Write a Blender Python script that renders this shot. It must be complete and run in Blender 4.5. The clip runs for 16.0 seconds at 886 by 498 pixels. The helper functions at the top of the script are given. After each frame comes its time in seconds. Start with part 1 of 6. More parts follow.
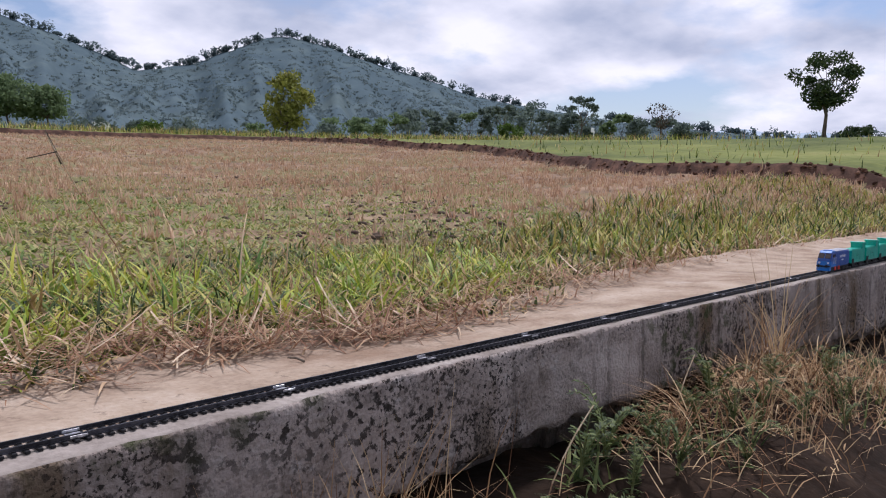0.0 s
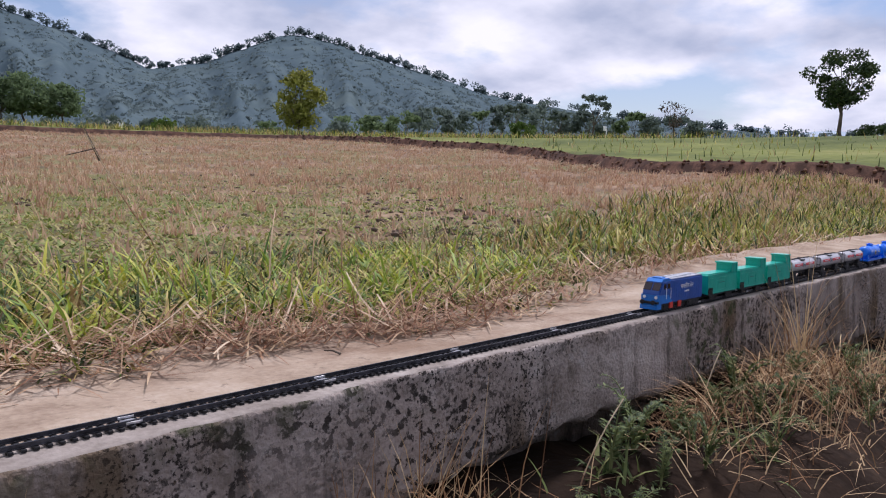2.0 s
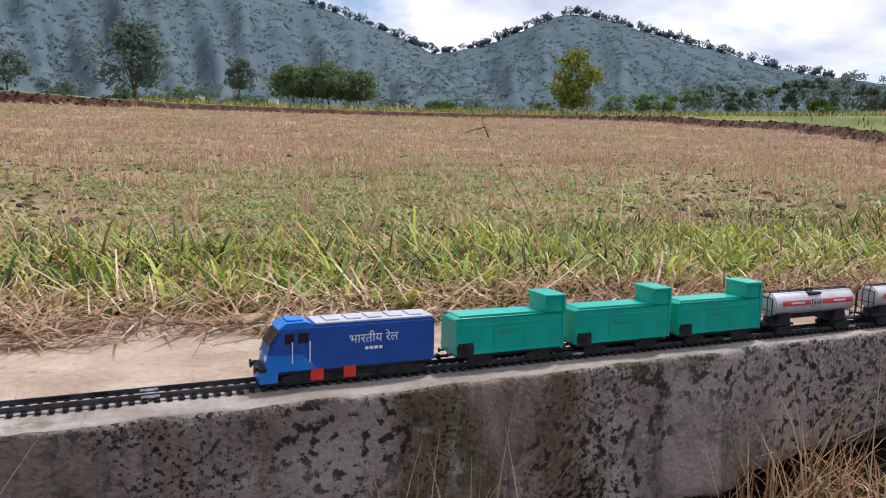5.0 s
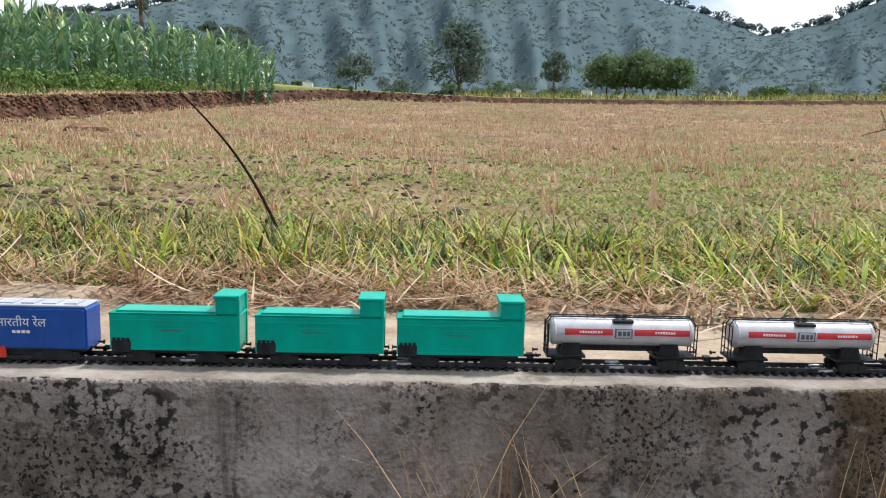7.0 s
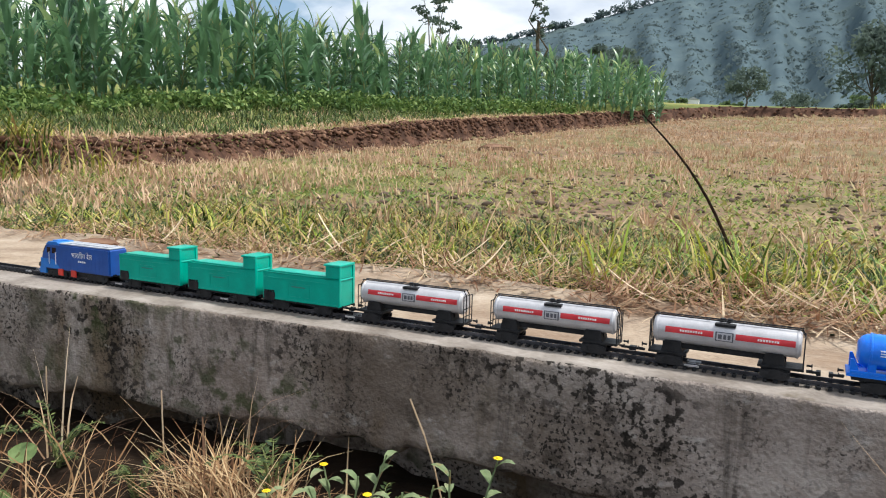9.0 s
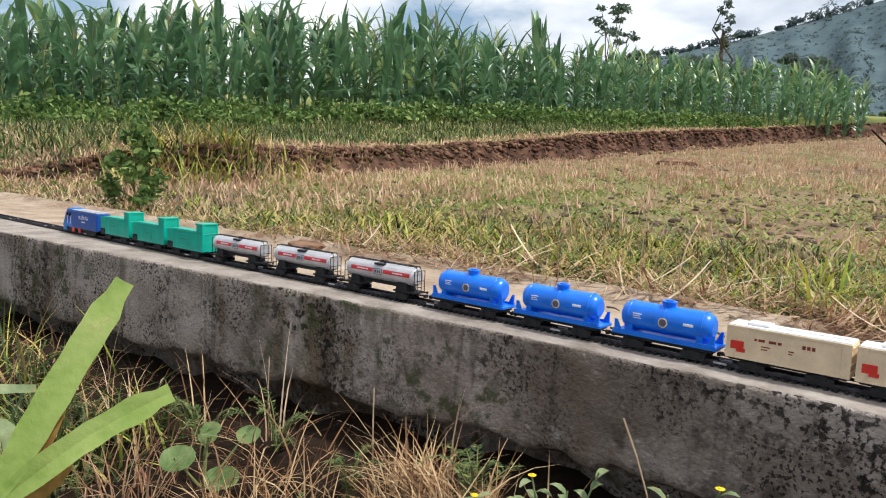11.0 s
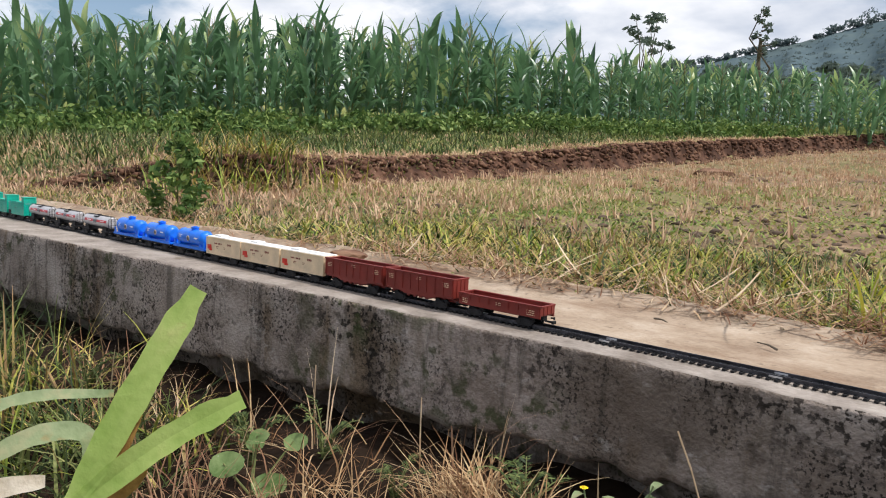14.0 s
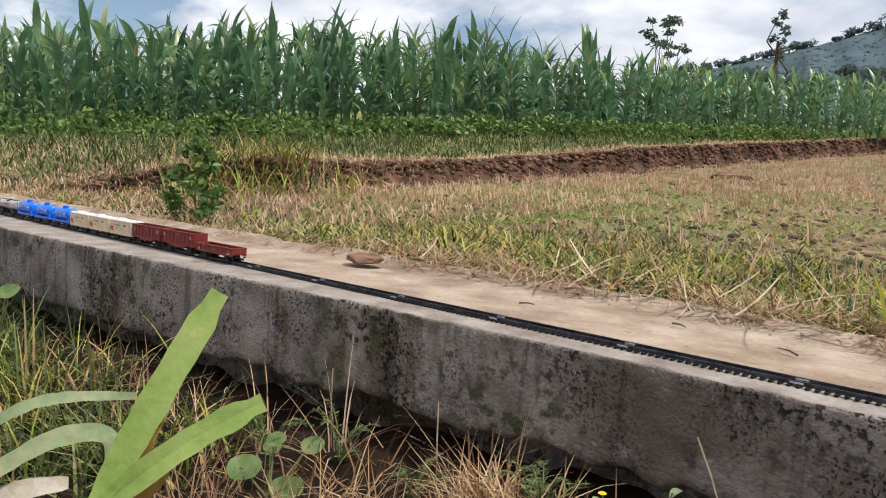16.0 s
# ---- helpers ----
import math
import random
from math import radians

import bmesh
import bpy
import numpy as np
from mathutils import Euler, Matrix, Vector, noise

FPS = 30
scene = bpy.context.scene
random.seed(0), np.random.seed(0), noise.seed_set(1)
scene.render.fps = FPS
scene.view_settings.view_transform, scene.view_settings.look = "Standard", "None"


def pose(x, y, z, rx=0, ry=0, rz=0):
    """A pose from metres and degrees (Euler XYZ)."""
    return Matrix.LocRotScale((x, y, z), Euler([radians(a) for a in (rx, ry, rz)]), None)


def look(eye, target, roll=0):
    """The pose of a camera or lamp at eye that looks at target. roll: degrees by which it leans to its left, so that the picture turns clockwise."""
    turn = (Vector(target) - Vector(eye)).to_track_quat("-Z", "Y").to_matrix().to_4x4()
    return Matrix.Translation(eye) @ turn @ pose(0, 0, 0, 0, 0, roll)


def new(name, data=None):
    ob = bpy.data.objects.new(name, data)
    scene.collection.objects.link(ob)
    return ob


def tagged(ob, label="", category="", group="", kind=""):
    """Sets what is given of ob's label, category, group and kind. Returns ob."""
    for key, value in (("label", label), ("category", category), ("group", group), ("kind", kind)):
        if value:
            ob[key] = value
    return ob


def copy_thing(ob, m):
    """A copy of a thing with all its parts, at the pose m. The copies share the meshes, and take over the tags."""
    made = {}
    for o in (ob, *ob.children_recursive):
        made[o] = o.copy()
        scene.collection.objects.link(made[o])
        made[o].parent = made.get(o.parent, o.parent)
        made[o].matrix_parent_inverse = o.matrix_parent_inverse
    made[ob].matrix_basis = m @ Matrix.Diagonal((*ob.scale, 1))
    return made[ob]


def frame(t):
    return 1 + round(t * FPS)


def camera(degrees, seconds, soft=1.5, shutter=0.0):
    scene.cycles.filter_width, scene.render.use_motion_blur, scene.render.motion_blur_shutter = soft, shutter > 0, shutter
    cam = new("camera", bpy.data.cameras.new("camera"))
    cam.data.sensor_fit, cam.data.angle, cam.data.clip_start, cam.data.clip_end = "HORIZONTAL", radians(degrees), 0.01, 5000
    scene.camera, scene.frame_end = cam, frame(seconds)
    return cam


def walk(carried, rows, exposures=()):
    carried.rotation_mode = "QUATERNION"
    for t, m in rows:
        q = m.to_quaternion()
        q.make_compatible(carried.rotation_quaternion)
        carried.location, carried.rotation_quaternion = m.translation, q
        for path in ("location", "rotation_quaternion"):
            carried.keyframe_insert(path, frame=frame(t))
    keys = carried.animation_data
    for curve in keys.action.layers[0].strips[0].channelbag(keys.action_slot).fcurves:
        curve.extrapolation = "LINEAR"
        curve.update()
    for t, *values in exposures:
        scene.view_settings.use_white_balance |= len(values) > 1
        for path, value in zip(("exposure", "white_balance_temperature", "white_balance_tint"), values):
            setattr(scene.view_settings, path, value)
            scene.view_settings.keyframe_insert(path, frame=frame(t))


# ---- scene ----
cam = camera(61.0, 16.0, soft=1.1)
PATH = [
    (0, (-0.483, -0.723, 0.239), (0.946, 0.666, 0.072), 0.7),
    (0.5, (-0.485, -0.719, 0.235), (0.944, 0.671, 0.069), 0.7),
    (1, (-0.489, -0.718, 0.235), (0.938, 0.673, 0.067), 0.8),
    (1.5, (-0.501, -0.717, 0.233), (0.919, 0.681, 0.062), 0.8),
    (2, (-0.519, -0.715, 0.236), (0.889, 0.695, 0.064), 0.8),
    (2.5, (-0.554, -0.718, 0.239), (0.82, 0.725, 0.066), 0.9),
    (3, (-0.589, -0.709, 0.231), (0.718, 0.795, 0.053), 1.1),
    (3.5, (-0.628, -0.702, 0.221), (0.59, 0.873, 0.038), 1.3),
    (4, (-0.662, -0.701, 0.22), (0.436, 0.959, 0.022), 1.4),
    (4.5, (-0.7, -0.703, 0.217), (0.268, 1.034, -0.001), 1.5),
    (4.7, (-0.711, -0.706, 0.219), (0.204, 1.058, -0.007), 1.5),
    (6.8, (-0.888, -0.782, 0.24), (-0.721, 1.191, -0.04), 1.5),
    (7, (-0.906, -0.794, 0.242), (-0.844, 1.185, -0.04), 1.5),
    (7.5, (-0.945, -0.813, 0.239), (-1.122, 1.159, -0.043), 1.4),
    (8, (-0.978, -0.833, 0.24), (-1.405, 1.102, -0.027), 1.0),
    (8.5, (-1.013, -0.861, 0.238), (-1.679, 1.007, -0.018), 1.5),
    (9, (-1.038, -0.88, 0.239), (-1.917, 0.898, -0.02), 1.5),
    (9.5, (-1.052, -0.89, 0.238), (-2.08, 0.806, -0.021), 1.3),
    (10, (-1.066, -0.9, 0.237), (-2.208, 0.722, -0.019), 1.6),
    (10.2, (-1.071, -0.904, 0.238), (-2.248, 0.693, -0.018), 1.8),
    (12.5, (-1.101, -0.929, 0.239), (-2.384, 0.588, 0.008), 2.8),
    (13, (-1.103, -0.93, 0.237), (-2.4, 0.575, 0.008), 2.7),
    (13.5, (-1.104, -0.931, 0.237), (-2.409, 0.568, 0.013), 2.6),
    (14, (-1.103, -0.933, 0.238), (-2.418, 0.558, 0.017), 2.5),
    (14.5, (-1.102, -0.933, 0.238), (-2.428, 0.549, 0.019), 2.4),
    (15, (-1.101, -0.937, 0.239), (-2.434, 0.538, 0.023), 2.4),
    (15.5, (-1.104, -0.934, 0.239), (-2.444, 0.535, 0.024), 2.4),
    (16, (-1.106, -0.935, 0.238), (-2.451, 0.53, 0.025), 2.5),
]
walk(cam, [(t, look(eye, target, roll)) for t, eye, target, roll in PATH], [(0, -0.02, 6000, 22), (2.5, 0.0, 6000, 24), (4.5, 0.20, 6150, 20), (7, 0.46, 6300, 8), (9, 0.46, 6350, 8), (12.5, 0.31, 6500, 11), (16, 0.23, 6500, 12)])


# ---- light ----
SUN_EL, SUN_AZ = 62.0, 24.0            # degrees; azimuth counted from +x towards +y
sun_way = Vector((math.cos(radians(SUN_AZ)) * math.cos(radians(SUN_EL)), math.sin(radians(SUN_AZ)) * math.cos(radians(SUN_EL)), math.sin(radians(SUN_EL))))
sun = new("sun", bpy.data.lights.new("sun", "SUN"))
sun.data.energy, sun.data.angle, sun.data.color = 3.3, radians(6), (1.0, 0.97, 0.92)
sun.matrix_world = look(sun_way * 50, (0, 0, 0))


def make_world():
    w = bpy.data.worlds.new("sky")
    scene.world = w
    w.use_nodes = True
    nt = w.node_tree
    nt.nodes.clear()
    N, L = nt.nodes.new, nt.links.new
    out, bg = N("ShaderNodeOutputWorld"), N("ShaderNodeBackground")
    sky = N("ShaderNodeTexSky")
    sky.sky_type, sky.sun_disc = "NISHITA", False
    sky.sun_elevation, sky.sun_rotation = radians(SUN_EL), radians(90 - SUN_AZ)
    geo = N("ShaderNodeTexCoord")
    sep, comb = N("ShaderNodeSeparateXYZ"), N("ShaderNodeCombineXYZ")
    L(geo.outputs["Generated"], sep.inputs[0])
    # a flat cloud layer seen in perspective: direction divided by its height
    low = N("ShaderNodeMath"); low.operation = "ADD"; low.inputs[1].default_value = 0.28
    top = N("ShaderNodeMath"); top.operation = "MAXIMUM"; top.inputs[1].default_value = 0.2
    L(sep.outputs[2], low.inputs[0]); L(low.outputs[0], top.inputs[0])
    for i in (0, 1):
        d = N("ShaderNodeMath"); d.operation = "DIVIDE"
        L(sep.outputs[i], d.inputs[0]); L(top.outputs[0], d.inputs[1]); L(d.outputs[0], comb.inputs[i])
    n1, n2 = N("ShaderNodeTexNoise"), N("ShaderNodeTexNoise")
    n1.inputs["Scale"].default_value, n1.inputs["Detail"].default_value, n1.inputs["Roughness"].default_value = 1.25, 9, 0.55
    n2.inputs["Scale"].default_value, n2.inputs["Detail"].default_value = 2.3, 8
    L(comb.outputs[0], n1.inputs["Vector"]); L(comb.outputs[0], n2.inputs["Vector"])
    r1, r2 = N("ShaderNodeValToRGB"), N("ShaderNodeValToRGB")
    r1.color_ramp.elements[0].position, r1.color_ramp.elements[1].position = 0.41, 0.52
    r2.color_ramp.elements[0].position, r2.color_ramp.elements[1].position = 0.34, 0.62
    r2.color_ramp.elements[0].color, r2.color_ramp.elements[1].color = (4.6, 5.2, 6.2, 1), (9.8, 9.9, 10.0, 1)
    L(n1.outputs["Fac"], r1.inputs[0]); L(n2.outputs["Fac"], r2.inputs[0])
    mix = N("ShaderNodeMixRGB")
    L(r1.outputs[0], mix.inputs[0]); L(sky.outputs[0], mix.inputs[1]); L(r2.outputs[0], mix.inputs[2])
    L(mix.outputs[0], bg.inputs[0]); bg.inputs[1].default_value = 0.1
    L(bg.outputs[0], out.inputs[0])


make_world()


# ---- materials ----
def material(name, stops, rough=0.8, scale=8.0, detail=6.0, bump=0.3, fine=60.0, metal=0.0, island=0.0, thin=0.0, coords="Object", spec=0.15, stretch=(1, 1, 1), extra=None, per_object=0.0):
    """Noise between colours at two scales, with relief; island: brightness spread from piece to piece."""
    m = bpy.data.materials.new(name)
    m.use_nodes = True
    nt = m.node_tree
    N, L = nt.nodes.new, nt.links.new
    bsdf = nt.nodes["Principled BSDF"]
    bsdf.inputs["Roughness"].default_value, bsdf.inputs["Metallic"].default_value = rough, metal
    bsdf.inputs["Specular IOR Level"].default_value = spec
    tc, mp = N("ShaderNodeTexCoord"), N("ShaderNodeMapping")
    mp.inputs["Scale"].default_value = stretch
    L(tc.outputs[coords], mp.inputs[0])
    a, b = N("ShaderNodeTexNoise"), N("ShaderNodeTexNoise")
    a.inputs["Scale"].default_value, a.inputs["Detail"].default_value = scale, detail
    b.inputs["Scale"].default_value, b.inputs["Detail"].default_value = fine, 3
    L(mp.outputs[0], a.inputs[0]); L(mp.outputs[0], b.inputs[0])
    mixf = N("ShaderNodeMath"); mixf.operation = "MULTIPLY_ADD"
    mixf.inputs[1].default_value = 0.35
    sub = N("ShaderNodeMath"); sub.operation = "MULTIPLY_ADD"; sub.inputs[1].default_value, sub.inputs[2].default_value = 1.0, -0.175
    L(a.outputs["Fac"], sub.inputs[0]); L(b.outputs["Fac"], mixf.inputs[0]); L(sub.outputs[0], mixf.inputs[2])
    fac = mixf.outputs[0]
    if island or per_object:
        src = N("ShaderNodeNewGeometry").outputs["Random Per Island"] if island else N("ShaderNodeObjectInfo").outputs["Random"]
        k = N("ShaderNodeMath"); k.operation = "MULTIPLY_ADD"
        k.inputs[1].default_value = island or per_object
        k2 = N("ShaderNodeMath"); k2.operation = "ADD"; k2.inputs[1].default_value = -0.5 * (island or per_object)
        L(src, k.inputs[0]); L(fac, k.inputs[2]); L(k.outputs[0], k2.inputs[0]); fac = k2.outputs[0]
    ramp = N("ShaderNodeValToRGB")
    while len(ramp.color_ramp.elements) < len(stops):
        ramp.color_ramp.elements.new(0.5)
    for e, (p, c) in zip(ramp.color_ramp.elements, stops):
        e.position, e.color = p, (*c, 1)
    L(fac, ramp.inputs[0])
    colour = ramp.outputs[0]
    if extra:
        colour = extra(nt, colour, mp.outputs[0])
    L(colour, bsdf.inputs["Base Color"])
    if bump:
        bp = N("ShaderNodeBump"); bp.inputs["Strength"].default_value, bp.inputs["Distance"].default_value = bump, 0.01
        L(mixf.outputs[0], bp.inputs["Height"]); L(bp.outputs[0], bsdf.inputs["Normal"])
    if thin:
        tr, add = N("ShaderNodeBsdfTranslucent"), N("ShaderNodeMixShader")
        add.inputs[0].default_value = thin
        L(colour, tr.inputs[0]); L(bsdf.outputs[0], add.inputs[1]); L(tr.outputs[0], add.inputs[2])
        L(add.outputs[0], nt.nodes["Material Output"].inputs[0])
    return m


def patches(col, scale, lo, hi, detail=8.0, stretch=(1, 1, 1), amount=1.0):
    """Stains of another colour, with ragged outlines."""
    def f(nt, colour, vec):
        N, L = nt.nodes.new, nt.links.new
        mp, n, r, mix = N("ShaderNodeMapping"), N("ShaderNodeTexNoise"), N("ShaderNodeMapRange"), N("ShaderNodeMixRGB")
        mp.inputs["Scale"].default_value = stretch
        mp.inputs["Location"].default_value = (scale * 3.1, 1.7, scale)
        n.inputs["Scale"].default_value, n.inputs["Detail"].default_value, n.inputs["Roughness"].default_value = scale, detail, 0.65
        r.inputs[1].default_value, r.inputs[2].default_value, r.inputs[4].default_value = lo, hi, amount
        L(vec, mp.inputs[0]); L(mp.outputs[0], n.inputs[0]); L(n.outputs["Fac"], r.inputs[0]); L(r.outputs[0], mix.inputs[0])
        L(colour, mix.inputs[1]); mix.inputs[2].default_value = (*col, 1)
        return mix.outputs[0]
    return f


def speckle(col, fine, flo, fhi, coarse, clo, chi, amount=1.0):
    """Small ragged flecks that stand together in colonies."""
    def f(nt, colour, vec):
        N, L = nt.nodes.new, nt.links.new
        outs = []
        for scale, lo, hi, detail, shift in ((fine, flo, fhi, 4, 2.3), (coarse, clo, chi, 3, 7.9)):
            mp, n, r = N("ShaderNodeMapping"), N("ShaderNodeTexNoise"), N("ShaderNodeMapRange")
            mp.inputs["Location"].default_value = (shift + fine * 0.13, shift, shift)
            n.inputs["Scale"].default_value, n.inputs["Detail"].default_value, n.inputs["Roughness"].default_value = scale, detail, 0.6
            r.inputs[1].default_value, r.inputs[2].default_value = lo, hi
            L(vec, mp.inputs[0]); L(mp.outputs[0], n.inputs[0]); L(n.outputs["Fac"], r.inputs[0])
            outs.append(r.outputs[0])
        k, k2, mix = N("ShaderNodeMath"), N("ShaderNodeMath"), N("ShaderNodeMixRGB")
        k.operation = k2.operation = "MULTIPLY"
        k2.inputs[1].default_value = amount
        L(outs[0], k.inputs[0]); L(outs[1], k.inputs[1]); L(k.outputs[0], k2.inputs[0]); L(k2.outputs[0], mix.inputs[0])
        L(colour, mix.inputs[1]); mix.inputs[2].default_value = (*col, 1)
        return mix.outputs[0]
    return f


def chain(*fs):
    def f(nt, colour, vec):
        for g in fs:
            colour = g(nt, colour, vec)
        return colour
    return f


M = {}
M["wall"] = material("mouldy concrete", [(0.3, (0.20, 0.160, 0.133)), (0.5, (0.315, 0.262, 0.228)), (0.72, (0.42, 0.362, 0.32))], 0.92, 9, 12, 1.0, 170,
                     extra=chain(patches((0.105, 0.078, 0.058), 1.9, 0.50, 0.62, 12, (1, 1, 0.8), 0.7), patches((0.105, 0.068, 0.032), 3.1, 0.55, 0.64, 12, (1.5, 1, 0.4), 0.8),
                                 patches((0.07, 0.058, 0.048), 9.0, 0.55, 0.64, 10, (3.0, 1, 0.25), 0.6), patches((0.43, 0.40, 0.37), 19.0, 0.59, 0.66, 12, (1, 1, 1.6), 0.45),
                                 speckle((0.025, 0.019, 0.014), 30.0, 0.53, 0.63, 3.4, 0.50, 0.64, 0.65), speckle((0.015, 0.012, 0.010), 80.0, 0.52, 0.575, 5.0, 0.45, 0.60, 0.9), speckle((0.012, 0.010, 0.008), 190.0, 0.53, 0.59, 7.0, 0.44, 0.59, 0.9),
                                 speckle((0.045, 0.055, 0.02), 26.0, 0.52, 0.60, 2.6, 0.53, 0.62, 0.8)))
M["walltop"] = material("worn concrete edge", [(0.3, (0.19, 0.16, 0.135)), (0.6, (0.32, 0.28, 0.245)), (0.8, (0.41, 0.37, 0.33))], 0.9, 14, 8, 0.5, 120,
                        extra=patches((0.16, 0.13, 0.10), 11, 0.58, 0.68))
M["path"] = material("dusty cement path", [(0.3, (0.24, 0.175, 0.125)), (0.52, (0.36, 0.28, 0.205)), (0.75, (0.45, 0.37, 0.29))], 0.95, 9, 10, 0.6, 120,
                     extra=chain(patches((0.22, 0.145, 0.095), 4.2, 0.52, 0.66, 10, (1, 1.6, 1), 0.75), patches((0.50, 0.44, 0.37), 5.0, 0.60, 0.70, 9, (1, 1, 1), 0.6), patches((0.17, 0.125, 0.09), 45, 0.60, 0.68, 6, (1, 1, 1), 0.7)))
# dark brown earth, taken near black to hold the deep shade below the wall
M["soil"] = material("dark soil deepened for shade", [(0.3, (0.010, 0.006, 0.0035)), (0.6, (0.024, 0.014, 0.008)), (0.8, (0.055, 0.034, 0.020))], 0.95, 7, 9, 1.0, 50)
M["verge_soil"] = material("humus with dead leaves", [(0.3, (0.02, 0.014, 0.009)), (0.55, (0.05, 0.034, 0.02)), (0.78, (0.11, 0.075, 0.042))], 0.95, 14, 9, 1.0, 70)
M["clod"] = material("broken dry clods", [(0.3, (0.06, 0.042, 0.031)), (0.7, (0.17, 0.125, 0.09))], 0.95, 30, 6, 0.6, 90)
M["field"] = material("dry stubble soil", [(0.28, (0.12, 0.08, 0.05)), (0.5, (0.24, 0.16, 0.10)), (0.72, (0.37, 0.26, 0.17))], 0.95, 1.6, 10, 1.0, 14,
                      extra=chain(patches((0.14, 0.15, 0.045), 0.55, 0.44, 0.60, 10, (1, 1, 1), 0.7), patches((0.06, 0.042, 0.028), 2.6, 0.54, 0.66, 10, (1, 1, 1), 0.75), patches((0.07, 0.05, 0.03), 22.0, 0.55, 0.64, 8, (1, 1, 1), 0.7)))
M["bank"] = material("red clay bank", [(0.3, (0.045, 0.023, 0.015)), (0.55, (0.135, 0.07, 0.045)), (0.78, (0.26, 0.155, 0.10))], 0.95, 5, 10, 1.0, 30, island=0.35)
M["meadow"] = material("far grassland", [(0.3, (0.07, 0.09, 0.025)), (0.55, (0.17, 0.19, 0.05)), (0.78, (0.30, 0.26, 0.11))], 0.95, 0.25, 10, 0.6, 6)
M["grass"] = material("green grass blade", [(0.10, (0.36, 0.23, 0.11)), (0.27, (0.50, 0.41, 0.13)), (0.43, (0.40, 0.39, 0.07)), (0.58, (0.21, 0.27, 0.04)), (0.74, (0.075, 0.12, 0.02)), (0.9, (0.028, 0.048, 0.011))], 0.6, 2.4, 4, 0, 10, island=1.0, thin=0.16, spec=0.25)
M["straw"] = material("dead straw", [(0.1, (0.20, 0.10, 0.06)), (0.45, (0.36, 0.21, 0.125)), (0.75, (0.50, 0.35, 0.215)), (0.95, (0.64, 0.51, 0.35))], 0.8, 2, 4, 0, 10, island=0.9, thin=0.2)
M["stubble"] = material("dry rice stubble", [(0.1, (0.38, 0.225, 0.14)), (0.45, (0.57, 0.38, 0.25)), (0.75, (0.68, 0.50, 0.34)), (0.95, (0.42, 0.38, 0.16))], 0.85, 0.6, 5, 0, 8, island=0.7, thin=0.25)
M["weed"] = material("weed leaf", [(0.1, (0.03, 0.05, 0.02)), (0.5, (0.085, 0.12, 0.04)), (0.8, (0.17, 0.21, 0.07)), (0.97, (0.33, 0.34, 0.13))], 0.55, 3, 4, 0, 10, island=0.9, thin=0.2)
M["herb"] = material("broad herb leaf", [(0.1, (0.04, 0.085, 0.025)), (0.5, (0.11, 0.19, 0.05)), (0.9, (0.25, 0.33, 0.10))], 0.5, 1.0, 4, 0, 10, island=0.8, thin=0.25)
M["drygrass"] = material("dry rust grass", [(0.1, (0.12, 0.06, 0.032)), (0.45, (0.36, 0.21, 0.105)), (0.9, (0.60, 0.45, 0.26))], 0.8, 3, 4, 0, 10, island=0.9, thin=0.2)
M["corn"] = material("maize leaf", [(0.1, (0.055, 0.13, 0.068)), (0.4, (0.135, 0.26, 0.125)), (0.7, (0.24, 0.375, 0.18)), (0.95, (0.42, 0.50, 0.20))], 0.34, 0.8, 4, 0, 6, island=0.95, thin=0.36, spec=0.7)
M["stalk"] = material("maize stalk", [(0.2, (0.09, 0.13, 0.04)), (0.8, (0.26, 0.25, 0.11))], 0.6, 3, 4, 0.2, 20)
M["tassel"] = material("maize tassel", [(0.2, (0.28, 0.21, 0.09)), (0.8, (0.47, 0.38, 0.18))], 0.8, 3, 4, 0, 20, island=0.5)
M["bark"] = material("tree bark", [(0.3, (0.05, 0.04, 0.03)), (0.7, (0.17, 0.14, 0.11))], 0.95, 4, 8, 0.8, 20, stretch=(1, 1, 0.3))
M["leaf_dark"] = material("dark tree leaf", [(0.1, (0.016, 0.034, 0.014)), (0.6, (0.045, 0.075, 0.026)), (0.95, (0.09, 0.115, 0.04))], 0.6, 0.5, 4, 0, 4, island=0.6, thin=0.2)
M["leaf_yellow"] = material("yellow green tree leaf", [(0.1, (0.13, 0.15, 0.03)), (0.6, (0.24, 0.25, 0.05)), (0.95, (0.34, 0.32, 0.09))], 0.6, 0.5, 4, 0, 4, island=0.6, thin=0.25)
M["leaf_mid"] = material("bush leaf", [(0.1, (0.045, 0.085, 0.018)), (0.6, (0.10, 0.165, 0.03)), (0.95, (0.18, 0.22, 0.06))], 0.6, 0.5, 4, 0, 4, island=0.6, thin=0.2)
# paler, greyer copies of the leaf colours, with distance haze painted into them
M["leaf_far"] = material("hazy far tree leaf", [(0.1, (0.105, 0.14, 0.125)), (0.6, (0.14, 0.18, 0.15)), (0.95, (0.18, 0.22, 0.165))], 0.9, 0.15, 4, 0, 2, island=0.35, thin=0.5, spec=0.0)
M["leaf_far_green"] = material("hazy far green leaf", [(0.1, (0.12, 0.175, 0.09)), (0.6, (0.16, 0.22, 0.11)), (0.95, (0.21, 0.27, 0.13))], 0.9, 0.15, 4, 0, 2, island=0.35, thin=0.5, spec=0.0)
# no real air between: distance haze is mixed into the hillside colour as blue-grey
M["hill"] = material("wooded hillside with haze tint", [(0.3, (0.074, 0.106, 0.122)), (0.55, (0.092, 0.128, 0.142)), (0.78, (0.118, 0.156, 0.158))], 1.0, 0.05, 12, 0.0, 0.35, spec=0.0,
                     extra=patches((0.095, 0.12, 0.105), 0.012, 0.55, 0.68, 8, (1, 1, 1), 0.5))
